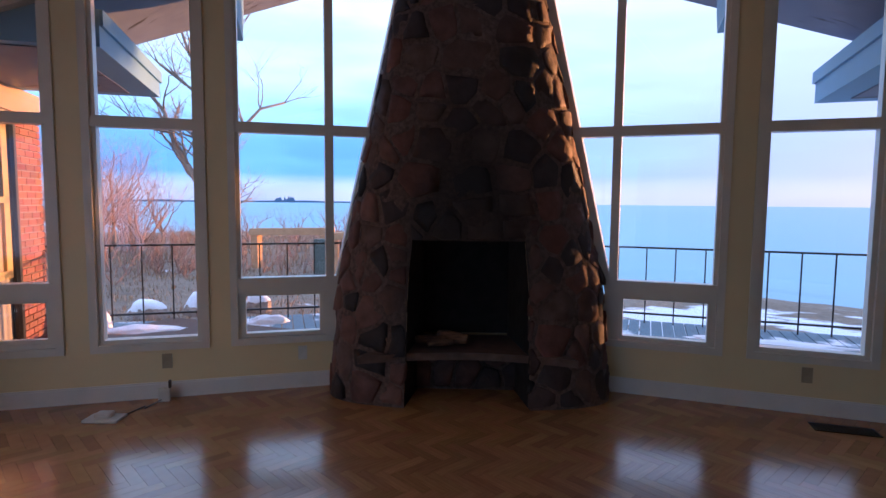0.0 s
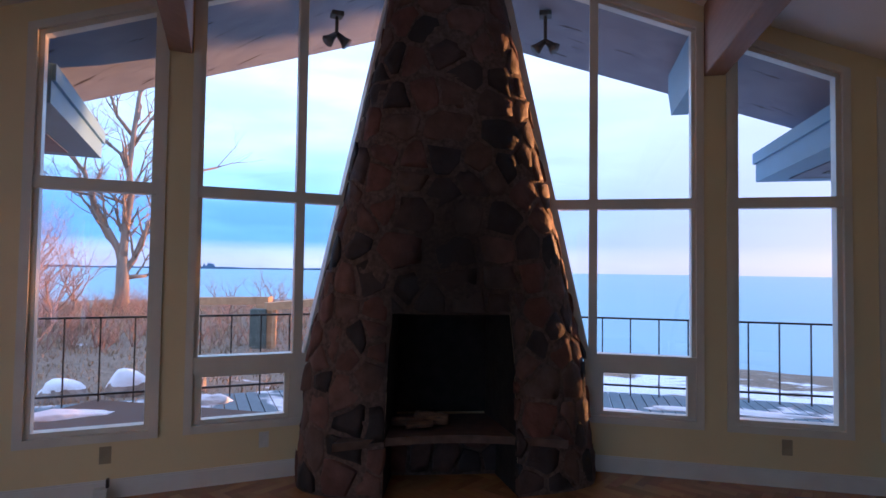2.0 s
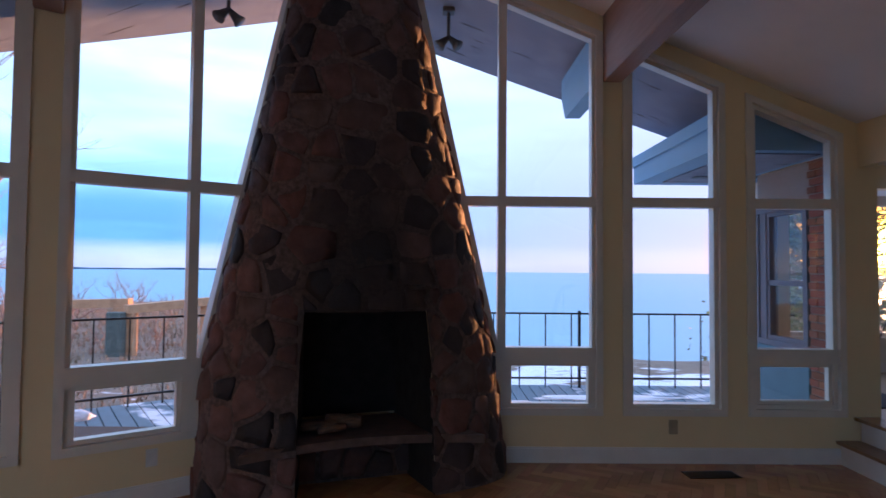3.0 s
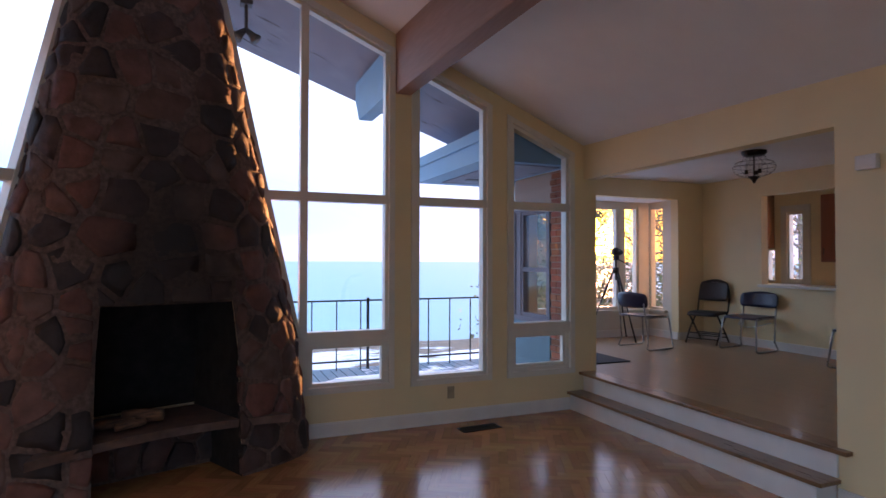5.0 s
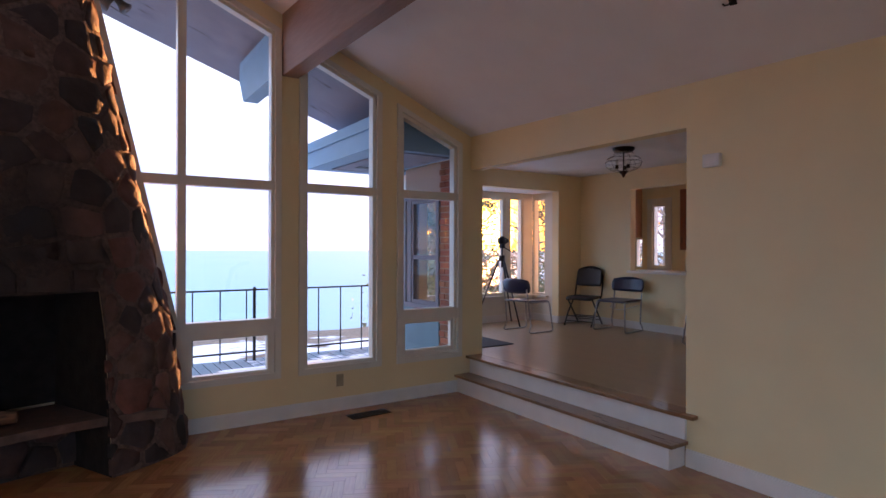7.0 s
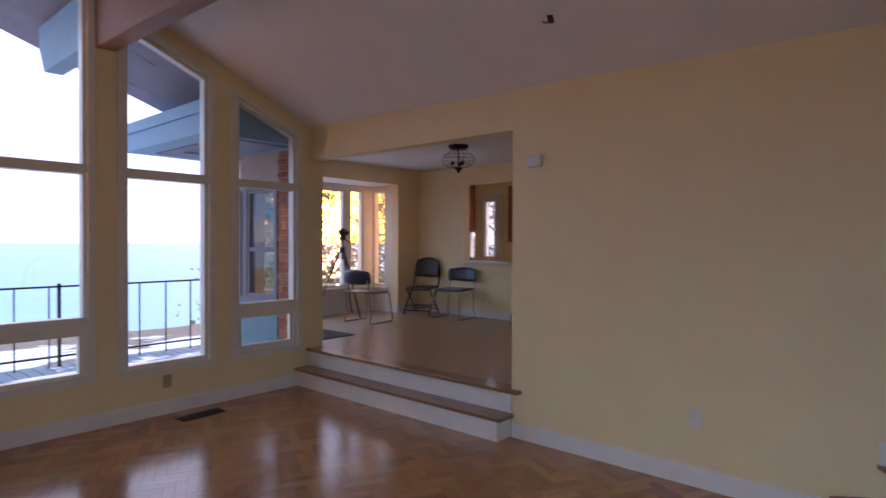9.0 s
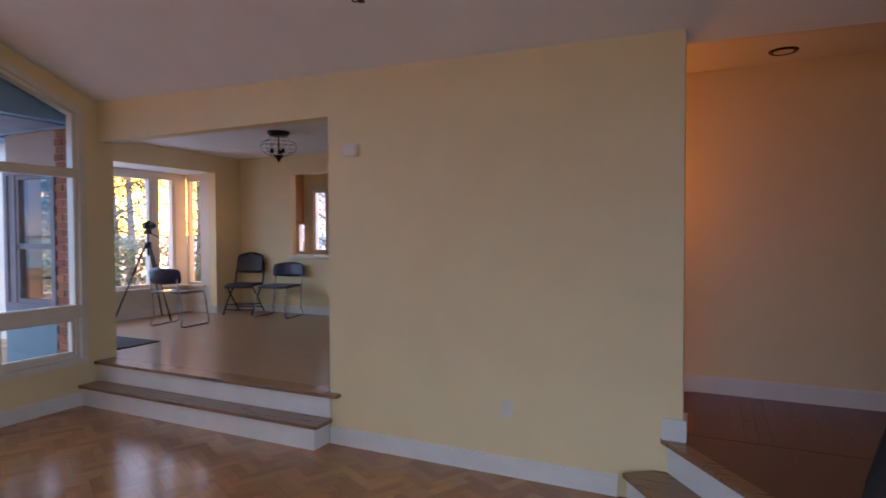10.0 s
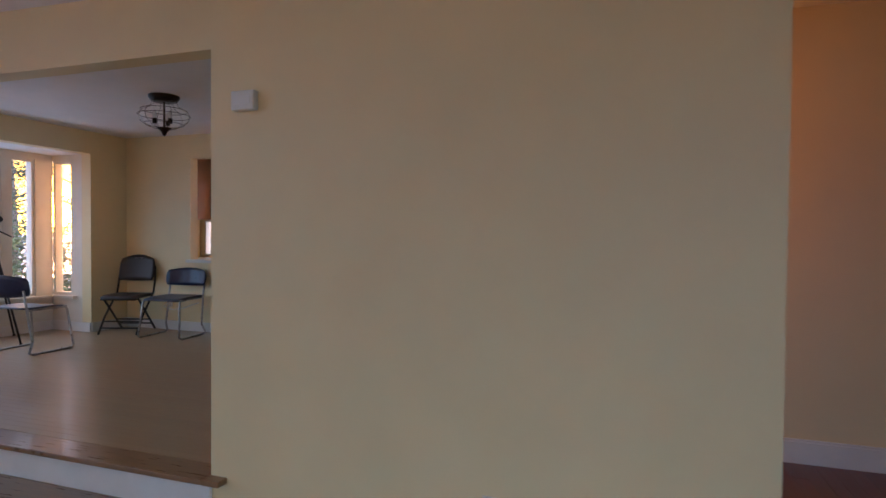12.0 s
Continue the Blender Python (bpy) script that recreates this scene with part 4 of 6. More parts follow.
tagged(mesh_object("downpipe", bm, M_IRON), "dark ribbed downpipe on the brick wall", "downpipe")

# ---------------------------------------------------------------- dining room
DX, DY, BX0, BX1, BY = 3.29, 1.48, 0.34, 2.79, 2.10
SILL2, HEAD2 = 0.80, 2.36
bm = bmesh.new()
box(bm, 0.12, BX0, DY, DY + 0.14, -0.3, 2.745)
box(bm, BX1, DX + 0.12, DY, DY + 0.14, -0.3, 2.745)
box(bm, BX0, BX1, DY, DY + 0.14, 2.48, 2.745)
setting("wall_dining_front", bm, M_WALL, "tan dining wall opening into a window bay", "wall")
bm = bmesh.new()
PY0, PY1, PZ0, PZ1 = -0.95, 0.485, 1.235, 2.458
box(bm, DX, DX + 0.12, -2.9, DY, -0.3, PZ0)
box(bm, DX, DX + 0.12, -2.9, DY, PZ1, 2.745)
box(bm, DX, DX + 0.12, PY1, DY, PZ0, PZ1)
box(bm, DX, DX + 0.12, -2.9, PY0, PZ0, PZ1)
setting("wall_dining_far", bm, M_WALL, "tan dining wall with a pass-through to the kitchen", "wall")
bm = box(bmesh.new(), DX - 0.05, DX + 0.17, PY0 - 0.03, PY1 + 0.03, PZ0 - 0.03, PZ0 + 0.006, bevel=0.005)
setting("trim_pass_sill", bm, M_TRIM, "cream ledge of the kitchen pass-through", "sill")
bm = box(bmesh.new(), 0.12, DX + 0.12, -3.05, -2.9, -0.3, 2.745)
setting("wall_dining_back", bm, M_WALL, "plain tan dining wall", "wall")
bm = bmesh.new()
box(bm, BX0, BX1, BY, BY + 0.12, -0.3, SILL2 - 0.03)
box(bm, BX0 - 0.1, BX0, DY + 0.14, BY + 0.12, -0.3, 2.6)
box(bm, BX1, BX1 + 0.1, DY + 0.14, BY + 0.12, -0.3, SILL2 - 0.03)
box(bm, BX1, BX1 + 0.1, DY + 0.14, 1.76, SILL2 - 0.03, 2.6)
box(bm, BX1, BX1 + 0.1, 1.76, BY + 0.12, HEAD2 + 0.05, 2.6)
box(bm, BX0, BX1, BY, BY + 0.12, HEAD2 + 0.05, 2.6)
setting("wall_bay", bm, M_TRIM, "cream painted walls of the window bay", "wall")
bm = box(bmesh.new(), BX0, BX1, DY + 0.14, BY, 2.48, 2.598)
setting("ceiling_bay", bm, M_CEIL, "white bay ceiling with a small vent", "ceiling")
bm = box(bmesh.new(), BX0, BX1 - 0.001, BY - 0.07, BY + 0.02, SILL2 - 0.03, SILL2, bevel=0.004)
box(bm, BX1 - 0.06, BX1 + 0.02, 1.70, BY - 0.08, SILL2 - 0.03, SILL2)
setting("trim_bay_sill", bm, M_TRIM, "cream bay window sill", "sill")
for nm, m in (("baseboard_dining_front", (BX1, DX, DY - 0.018, DY)), ("baseboard_dining_far", (DX - 0.018, DX, -2.9, DY - 0.02)), ("baseboard_bay", (BX0, BX1, BY - 0.018, BY)), ("baseboard_bay_side", (BX1 - 0.018, BX1, DY, BY - 0.02))):
    bm = box(bmesh.new(), m[0], m[1], m[2], m[3], FLOOR2, FLOOR2 + 0.11)
    setting(nm, bm, M_BASE, "white painted dining baseboard", "baseboard")
bw = tagged(new("window_bay"), "wide picture window with a casement in the dining bay", "window", kind="structure")


def bay_front(s, d, z):
    return Vector((s, BY + d, z))


def bay_side(s, d, z):
    return Vector((BX1 + d, s, z))


def sash_window(w, place, a, b, z0, z1, wid=0.045):
    ring(w, place, a, b, z0, lambda s: z1, wid, 0.0, 0.09, "sash")
    pane(w, place, [(a + wid - .01, z0 + wid - .01), (b - wid + .01, z0 + wid - .01), (b - wid + .01, z1 - wid + .01), (a + wid - .01, z1 - wid + .01)], 0.045)


sash_window(bw, bay_front, BX0, 2.20, SILL2, HEAD2 + 0.05, 0.05)
bar(bw, "mullion", bay_front, [(2.20, SILL2), (2.285, SILL2), (2.285, HEAD2 + 0.05), (2.20, HEAD2 + 0.05)], -0.01, 0.09)
sash_window(bw, bay_front, 2.285, 2.575, SILL2, HEAD2 + 0.05, 0.035)
bar(bw, "post", bay_front, [(2.575, SILL2), (2.785, SILL2), (2.785, HEAD2 + 0.05), (2.575, HEAD2 + 0.05)], -0.012, 0.09)
bs_ = tagged(new("window_bay_side"), "narrow casement at the side of the dining bay", "window", kind="structure")
sash_window(bs_, bay_side, 1.76, 2.08, SILL2, HEAD2 + 0.05, 0.035)

# kitchen seen through the pass-through
KX = 4.6
bm = bmesh.new()
# the gap at y -2.4 to -0.9 is unseen, added to light the kitchen
for y0, y1, z0, z1 in ((-3.0, -2.4, -0.3, 2.745), (-2.4, -0.9, -0.3, 1.25), (-2.4, -0.9, 2.4, 2.745), (-0.9, 0.80, -0.3, 2.745), (1.07, 1.27, -0.3, 2.745), (1.42, 1.62, -0.3, 2.745), (0.80, 1.07, -0.3, 1.26), (0.80, 1.07, 2.31, 2.745), (1.27, 1.42, -0.3, 1.24), (1.27, 1.42, 1.75, 2.745)):
    box(bm, KX, KX + 0.12, y0, y1, z0, z1)
box(bm, DX + 0.13, KX, 1.5, 1.62, -0.3, 2.745)
box(bm, DX + 0.13, KX, -3.05, -2.9, -0.3, 2.745)
setting("wall_kitchen", bm, M_WALL, "tan kitchen walls beyond the pass-through", "wall")
kw = tagged(new("window_kitchen"), "tall narrow white-framed kitchen window", "window", kind="structure")


def kit(s, d, z):
    return Vector((KX + d, s, z))


sash_window(kw, kit, 0.80, 1.07, 1.26, 2.31, 0.03)
ring(kw, kit, 0.70, 1.17, 1.18, lambda s: 2.42, 0.10, -0.02, 0.0, "casing")
kw2 = tagged(new("window_kitchen_low"), "small white-framed kitchen window", "window", kind="structure")
sash_window(kw2, kit, 1.27, 1.42, 1.24, 1.75, 0.02)
M_CABINET = mat("cherry_cabinet", (0.30, 0.10, 0.05), (0.22, 0.07, 0.035), 0.4, scale=6, bump=0.1, stretch=(1, 1, 0.2))
M_PANEL = mat("brown_panel", (0.40, 0.22, 0.13), (0.34, 0.18, 0.10), 0.5, scale=6, bump=0.1, stretch=(1, 1, 0.2))
cb = thing("wall_cabinet", "cherry-red wall cabinet hung in the kitchen", "cabinet", pose(4.26, -0.19, 1.55))
part("body", box(bmesh.new(), 0.02, 0.335, -0.5, 0.52, 0, 0.95), M_CABINET, cb)
for a in (-0.5, 0.01):
    d = part("door", box(bmesh.new(), 0.0, 0.02, a + 0.005, a + 0.5, 0.01, 0.94, bevel=0.004), M_CABINET, cb)
    part("handle", tube(bmesh.new(), [(-0.02, a + 0.45, 0.1), (-0.02, a + 0.45, 0.2)], 0.006, 6), M_LAMPMETAL, d, "dark bar handle")
cp = thing("hood_cabinet", "tall brown cabinet side beside the small window", "cabinet", pose(4.3, 1.28, 1.76))
part("body", box(bmesh.new(), 0.0, 0.29, 0.0, 0.21, 0.0, 0.97, bevel=0.004), M_PANEL, cp)
part("door", box(bmesh.new(), -0.02, -0.002, 0.004, 0.206, 0.004, 0.966, bevel=0.004), M_PANEL, cp)
bm = box(bmesh.new(), 4.0, KX - 0.002, -2.88, 1.48, 1.17, 1.21, bevel=0.006)
tagged(mesh_object("worktop", bm, M_TRIM), "pale kitchen worktop under the windows", "worktop")
cbs = thing("base_cabinet", "cherry-red base cabinet run under the worktop", "cabinet", pose(4.05, 0, FLOOR2))
part("body", box(bmesh.new(), 0.0, 0.54, -2.86, 1.46, 0.0, 0.79), M_CABINET, cbs)
for a in (-0.4, 0.1, 0.6, 1.1):
    part("door", box(bmesh.new(), -0.018, -0.001, a - 0.24, a + 0.24, 0.08, 0.77, bevel=0.004), M_CABINET, cbs)

# ---------------------------------------------------------------- chairs
M_CHROME = mat("chair_steel", (0.45, 0.44, 0.43), (0.35, 0.34, 0.33), 0.3, 0.9, scale=30, bump=0.05)
M_BLUEPLASTIC = mat("blue_black_plastic", (0.018, 0.022, 0.06), (0.014, 0.018, 0.045), 0.32, scale=30, bump=0.15, fine=200, dist=0.001)
M_SEATPLASTIC = mat("grey_blue_seat", (0.07, 0.075, 0.11), (0.055, 0.06, 0.09), 0.35, scale=30, bump=0.15, fine=200, dist=0.001)
M_BLACKVINYL = mat("black_vinyl", (0.022, 0.018, 0.018), (0.03, 0.024, 0.022), 0.45, scale=40, bump=0.2, fine=150, dist=0.001)
M_BLACKTUBE = mat("black_tube", (0.03, 0.028, 0.027), (0.02, 0.02, 0.02), 0.4, 0.5, scale=40, bump=0.05)


def curved_panel(w, h, t, bend, crown, nx=12, nz=5):
    """An upright panel, w wide and h high, hollowed by bend, its top edge bowed up by crown."""
    bm = bmesh.new()
    g = {}
    for side_ in (0, 1):
        for i in range(nx + 1):
            for k in range(nz + 1):
                u, v = i / nx * 2 - 1, k / nz
                edge = 1 - 0.10 * (abs(2 * v - 1)) ** 4
                y = u * w / 2 * edge
                z = v * h + crown * (1 - u * u) * v
                x = bend * (1 - u * u) * -1 + side_ * t
                g[side_, i, k] = bm.verts.new((x, y, z))
    for s in (0, 1):
        for i in range(nx):
            for k in range(nz):
                bm.faces.new((g[s, i, k], g[s, i + 1, k], g[s, i + 1, k + 1], g[s, i, k + 1]))
    rim = [(i, 0) for i in range(nx)] + [(nx, k) for k in range(nz)] + [(i, nz) for i in range(nx, 0, -1)] + [(0, k) for k in range(nz, 0, -1)]
    for a, b in zip(rim, rim[1:] + rim[:1]):
        bm.faces.new((g[0, a[0], a[1]], g[0, b[0], b[1]], g[1, b[0], b[1]], g[1, a[0], a[1]]))
    return bm


def seat_panel(d, w, t, dip, n=8):
    bm = bmesh.new()
    g = {}
    for s in (0, 1):
        for i in range(n + 1):
            for k in range(n + 1):
                u, v = i / n * 2 - 1, k / n * 2 - 1
                e = 1 - 0.07 * v ** 4
                z = -dip * (1 - u * u) * (1 - v * v) - (0.02 * max(u, 0) ** 3) - s * t
                g[s, i, k] = bm.verts.new((u * d / 2, v * w / 2 * (1 - 0.06 * u ** 4), z))
    for s in (0, 1):
        for i in range(n):
            for k in range(n):
                bm.faces.new((g[s, i, k], g[s, i + 1, k], g[s, i + 1, k + 1], g[s, i, k + 1]))
    rim = [(i, 0) for i in range(n)] + [(n, k) for k in range(n)] + [(i, n) for i in range(n, 0, -1)] + [(0, k) for k in range(n, 0, -1)]
    for a, b in zip(rim, rim[1:] + rim[:1]):
        bm.faces.new((g[0, a[0], a[1]], g[0, b[0], b[1]], g[1, b[0], b[1]], g[1, a[0], a[1]]))
    return bm


def sled_chair(m, label):
    """Faces +x; a runner on each side, low curved back."""
    c = thing("sled_chair", label, "chair", m, "dining room chairs")
    part("seat", box_seat(), M_SEATPLASTIC, c, "blue-grey moulded seat", True)
    bm = curved_panel(0.52, 0.175, 0.014, 0.07, 0.04)
    bmesh.ops.transform(bm, matrix=pose(-0.20, 0, 0.565, 0, -9, 0), verts=bm.verts)
    part("backrest", bm, M_BLUEPLASTIC, c, "curved blue-black backrest", True)
    for s in (-1, 1):
        y = s * 0.225
        pts = [(-0.235, y, 0.62), (-0.205, y, 0.46), (-0.16, y * 1.05, 0.12), (-0.205, y * 1.12, 0.025), (-0.17, y * 1.14, 0.012), (0.0, y * 1.16, 0.012), (0.24, y * 1.16, 0.012),
               (0.27, y * 1.14, 0.03), (0.225, y * 1.02, 0.40), (0.205, y, 0.425), (0.16, y * 0.96, 0.428), (-0.18, y * 0.96, 0.428)]
        part("leg_frame", tube(bmesh.new(), pts, 0.011, 8), M_CHROME, c, "bent steel sled leg", True)
    part("cross_bar", tube(bmesh.new(), [(0.12, -0.215, 0.418), (0.12, 0.215, 0.418)], 0.009, 8), M_CHROME, c)
    return c


def box_seat():
    bm = seat_panel(0.45, 0.46, 0.016, 0.012)
    bmesh.ops.transform(bm, matrix=pose(0.01, 0, 0.455), verts=bm.verts)
    return bm


first = sled_chair(pose(1.76, 1.07, FLOOR2, 0, 0, 5), "low-backed blue-black chair on bent steel runners by the bay")
c3 = copy_thing(first, pose(2.95, 0.40, FLOOR2, 0, 0, 187))
tagged(c3, "low-backed blue-black chair standing below the pass-through")
c4 = copy_thing(first, pose(2.70, -1.22, FLOOR2, 0, 0, 150))
tagged(c4, "low-backed blue-black chair half behind the wall")


def folding_chair(m):
    c = thing("folding_chair", "black padded metal folding chair against the far wall", "chair", m, "dining room chairs")
    bm = seat_panel(0.40, 0.42, 0.035, -0.008)
    bmesh.ops.transform(bm, matrix=pose(0.02, 0, 0.455), verts=bm.verts)
    part("seat", bm, M_BLACKVINYL, c, "black padded seat", True)
    # back pad: two pieces leave a hand hole at the top
    bm = curved_panel(0.41, 0.265, 0.025, 0.03, 0.055, 14, 6)
    bmesh.ops.transform(bm, matrix=pose(-0.20, 0, 0.60, 0, -12, 0), verts=bm.verts)
    part("backrest", bm, M_BLACKVINYL, c, "rounded black back pad", True)
    hoop = [(-0.205 - 0.055 * min(1, z), y, z0) for y, z0, z in ((-0.215, 0.62, 0.2), (-0.205, 0.76, 0.6), (-0.16, 0.85, 0.9), (-0.07, 0.885, 1), (0.07, 0.885, 1), (0.16, 0.85, 0.9), (0.205, 0.76, 0.6), (0.215, 0.62, 0.2))]
    part("back_frame", tube(bmesh.new(), hoop, 0.012, 8), M_BLACKTUBE, c, smooth=True)
    part("hand_grip", tube(bmesh.new(), [(-0.265, -0.05, 0.872), (-0.268, 0, 0.876), (-0.265, 0.05, 0.872)], 0.008, 6), M_CHROME, c, "pale worn hand hole edge", True)
    for s in (-1, 1):
        y = s * 0.215
        part("leg", tube(bmesh.new(), [(-0.215, y, 0.62), (-0.17, y, 0.46), (0.10, y, 0.20), (0.235, y, 0.012)], 0.012, 8), M_BLACKTUBE, c, smooth=True)
        part("leg", tube(bmesh.new(), [(0.17, y * 0.92, 0.43), (0.0, y * 0.92, 0.26), (-0.24, y * 0.92, 0.012)], 0.012, 8), M_BLACKTUBE, c, smooth=True)
    for x, z in ((0.14, 0.15), (0.19, 0.08), (-0.17, 0.085), (-0.12, 0.14)):
        part("cross_bar", tube(bmesh.new(), [(x, -0.21, z), (x, 0.21, z)], 0.008, 6), M_BLACKTUBE, c)
    return c


folding_chair(pose(2.93, 1.07, FLOOR2, 0, 0, 200))

# white cable over the chair seats to the wall socket
bm = tube(bmesh.new(), [(3.262, 0.78, 0.72), (3.2, 0.77, 0.70), (3.12, 0.72, 0.68), (3.1, 0.58, 0.655), (3.12, 0.45, 0.67), (3.18, 0.36, 0.71), (3.262, 0.33, 0.73)], 0.006, 6)
tagged(mesh_object("cable", bm, M_BASE, True), "thin white cable looping along the wall", "cable")
bm = box(bmesh.new(), 3.262, 3.288, 0.75, 0.82, 0.66, 0.78, bevel=0.006)
tagged(mesh_object("socket_plate", bm, M_BASE), "white wall socket behind the chairs", "socket")

# ---------------------------------------------------------------- tripod with camera
def tripod(x, y, base, top):
    t = thing("tripod", "black tripod carrying a small camera in the bay", "tripod", pose(x, y, base))
    h = top - base
    apex = Vector((0, 0, h - 0.28))
    for a in (30, 150, 270):
        d = Vector((math.cos(radians(a)), math.sin(radians(a)), 0))
        leg = part("leg", tube(bmesh.new(), [apex + d * 0.03, apex + d * 0.20 + Vector((0, 0, -0.42))], 0.016, 8), M_BLACKTUBE, t, smooth=True)
        part("lower_leg", tube(bmesh.new(), [apex + d * 0.19 + Vector((0, 0, -0.40)), d * 0.43 + Vector((0, 0, 0.012))], 0.011, 8), M_BLACKTUBE, leg, smooth=True)
        part("foot", tube(bmesh.new(), [d * 0.428 + Vector((0, 0, 0.02)), d * 0.433 + Vector((0, 0, 0.0))], 0.015, 8), M_BLACKVINYL, leg)
    part("collar", tube(bmesh.new(), [apex + Vector((0, 0, -0.05)), apex + Vector((0, 0, 0.04))], 0.045, 12), M_BLACKTUBE, t, smooth=True)
    part("column", tube(bmesh.new(), [apex + Vector((0, 0, -0.15)), Vector((0, 0, h - 0.12))], 0.014, 10), M_BLACKTUBE, t, smooth=True)
    part("pan_head", box(bmesh.new(), -0.035, 0.035, -0.035, 0.035, h - 0.13, h - 0.06, bevel=0.008), M_BLACKTUBE, t)
    part("handle", tube(bmesh.new(), [(0, 0, h - 0.1), (0.1, -0.16, h - 0.2)], 0.008, 8), M_BLACKTUBE, t)
    cam_ = part("camera_body", box(bmesh.new(), -0.07, 0.07, -0.035, 0.035, h - 0.06, h + 0.035, bevel=0.01), M_BLACKVINYL, t, "compact black camera body")
    part("lens_barrel", tube(bmesh.new(), [(0.02, -0.03, h - 0.015), (0.02, -0.10, h - 0.015)], 0.034, 14), M_BLACKTUBE, cam_)
    part("viewfinder", box(bmesh.new(), -0.025, 0.03, -0.025, 0.025, h + 0.035, h + 0.055, bevel=0.006), M_BLACKVINYL, cam_)


tripod(1.92, 1.83, FLOOR2, 1.70)

bm = box(bmesh.new(), 0.33, 0.86, 0.28, 1.10, FLOOR2, FLOOR2 + 0.012, bevel=0.004)
tagged(mesh_object("door_mat", bm, mat("rubber_mat", (0.035, 0.038, 0.045), (0.05, 0.05, 0.055), 0.8, scale=60, bump=0.5, dist=0.004)), "dark rubber mat on the dining floor", "mat")

# ---------------------------------------------------------------- ceiling lantern
M_BRONZE = mat("dark_bronze", (0.045, 0.03, 0.022), (0.03, 0.02, 0.016), 0.4, 0.8, scale=40, bump=0.1)
M_CLEAR = glass_mat("lantern_glass", 0.02)


def lathe(bm, prof, n=24):
    rings = [[bm.verts.new((r * math.cos(2 * math.pi * k / n), r * math.sin(2 * math.pi * k / n), z)) for k in range(n)] for r, z in prof]
    for a, b in zip(rings, rings[1:]):
        for k in range(n):
            bm.faces.new((a[k], a[(k + 1) % n], b[(k + 1) % n], b[k]))
    return bm


lan = thing("ceiling_lantern", "dark bronze lantern with a clear bowl on the ceiling", "ceiling light", pose(1.68, -0.71, 2.74))
part("canopy", lathe(bmesh.new(), [(0.0, -0.05), (0.10, -0.05), (0.125, -0.02), (0.125, 0.0)]), M_BRONZE, lan, smooth=True)
part("stem", tube(bmesh.new(), [(0, 0, -0.04), (0, 0, -0.30)], 0.008, 8), M_BRONZE, lan)
gl_ = part("glass_bowl", lathe(bmesh.new(), [(0.10, -0.05), (0.11, -0.09), (0.18, -0.12), (0.205, -0.17), (0.19, -0.22), (0.13, -0.26), (0.05, -0.285)]), M_CLEAR, lan, "clear glass bowl", True)
gl_.visible_shadow = False
part("finial", lathe(bmesh.new(), [(0.0, -0.35), (0.014, -0.335), (0.022, -0.315), (0.045, -0.29), (0.06, -0.275), (0.0, -0.27)], 16), M_BRONZE, lan, smooth=True)
for z, r in ((-0.125, 0.186), (-0.17, 0.209), (-0.245, 0.16)):
    part("wire_hoop", tube(bmesh.new(), [(r * math.cos(a), r * math.sin(a), z) for a in (2 * math.pi * k / 28 for k in range(29))], 0.0022, 5), M_BRONZE, lan)
for k in range(6):
    a = math.pi * k / 3
    prof = [(0.10, -0.05), (0.115, -0.09), (0.185, -0.125), (0.209, -0.17), (0.194, -0.22), (0.135, -0.262), (0.05, -0.288)]
    part("wire_rib", tube(bmesh.new(), [(r * math.cos(a), r * math.sin(a), z) for r, z in prof], 0.0016, 5), M_BRONZE, lan)
for k in range(3):
    a = 2 * math.pi * k / 3 + 0.4
    c = Vector((0.075 * math.cos(a), 0.075 * math.sin(a), -0.245))
    part("socket", tube(bmesh.new(), [c, c + Vector((0, 0, 0.045))], 0.018, 10), M_BRONZE, lan)
    part("bulb", tube(bmesh.new(), [c + Vector((0, 0, z)) for z in (0.045, 0.06, 0.085, 0.105, 0.12)], 0.015, 8, [0.008, 0.015, 0.017, 0.010, 0.002]), M_BASE, lan, "unlit candle bulb", True)

# ---------------------------------------------------------------- small fittings
M_PLASTIC = mat("white_plastic", (0.75, 0.73, 0.68), (0.70, 0.68, 0.63), 0.4, scale=20, bump=0.03)
th = thing("door_chime", "small white plastic box high on the tan wall", "door chime", pose(0, -2.86, 2.168))
part("case", box(bmesh.new(), -0.042, -0.001, -0.062, 0.062, -0.045, 0.045, bevel=0.007), M_PLASTIC, th)
part("grille", box(bmesh.new(), -0.045, -0.042, -0.045, 0.045, -0.02, 0.02, bevel=0.001), M_BASE, th)


def wall_outlet(m, material, label):
    o = thing("wall_outlet", label, "outlet", m, "wall outlets")
    part("plate", box(bmesh.new(), -0.006, -0.0005, -0.036, 0.036, -0.058, 0.058, bevel=0.002), material, o)
    for z in (-0.025, 0.025):
        part("socket", box(bmesh.new(), -0.009, -0.006, -0.017, 0.017, z - 0.016, z + 0.016, bevel=0.002), material, o)


M_TANPLATE = mat("tan_plate", (0.40, 0.32, 0.20), None, 0.45, bump=0.02)
wall_outlet(pose(0, -4.046, 0.43), M_TRIM, "white wall outlet low on the tan wall")
wall_outlet(pose(-1.548, 0, 0.29, 0, 0, 90), M_TANPLATE, "tan wall outlet under the window")
for s in (2.45, 1.42):
    p = left(s, 0, 0.29)
    wall_outlet(pose(p.x, p.y, p.z, 0, 0, 90 + 35.54), M_TANPLATE if s > 2 else M_PLASTIC, "wall outlet under the window")

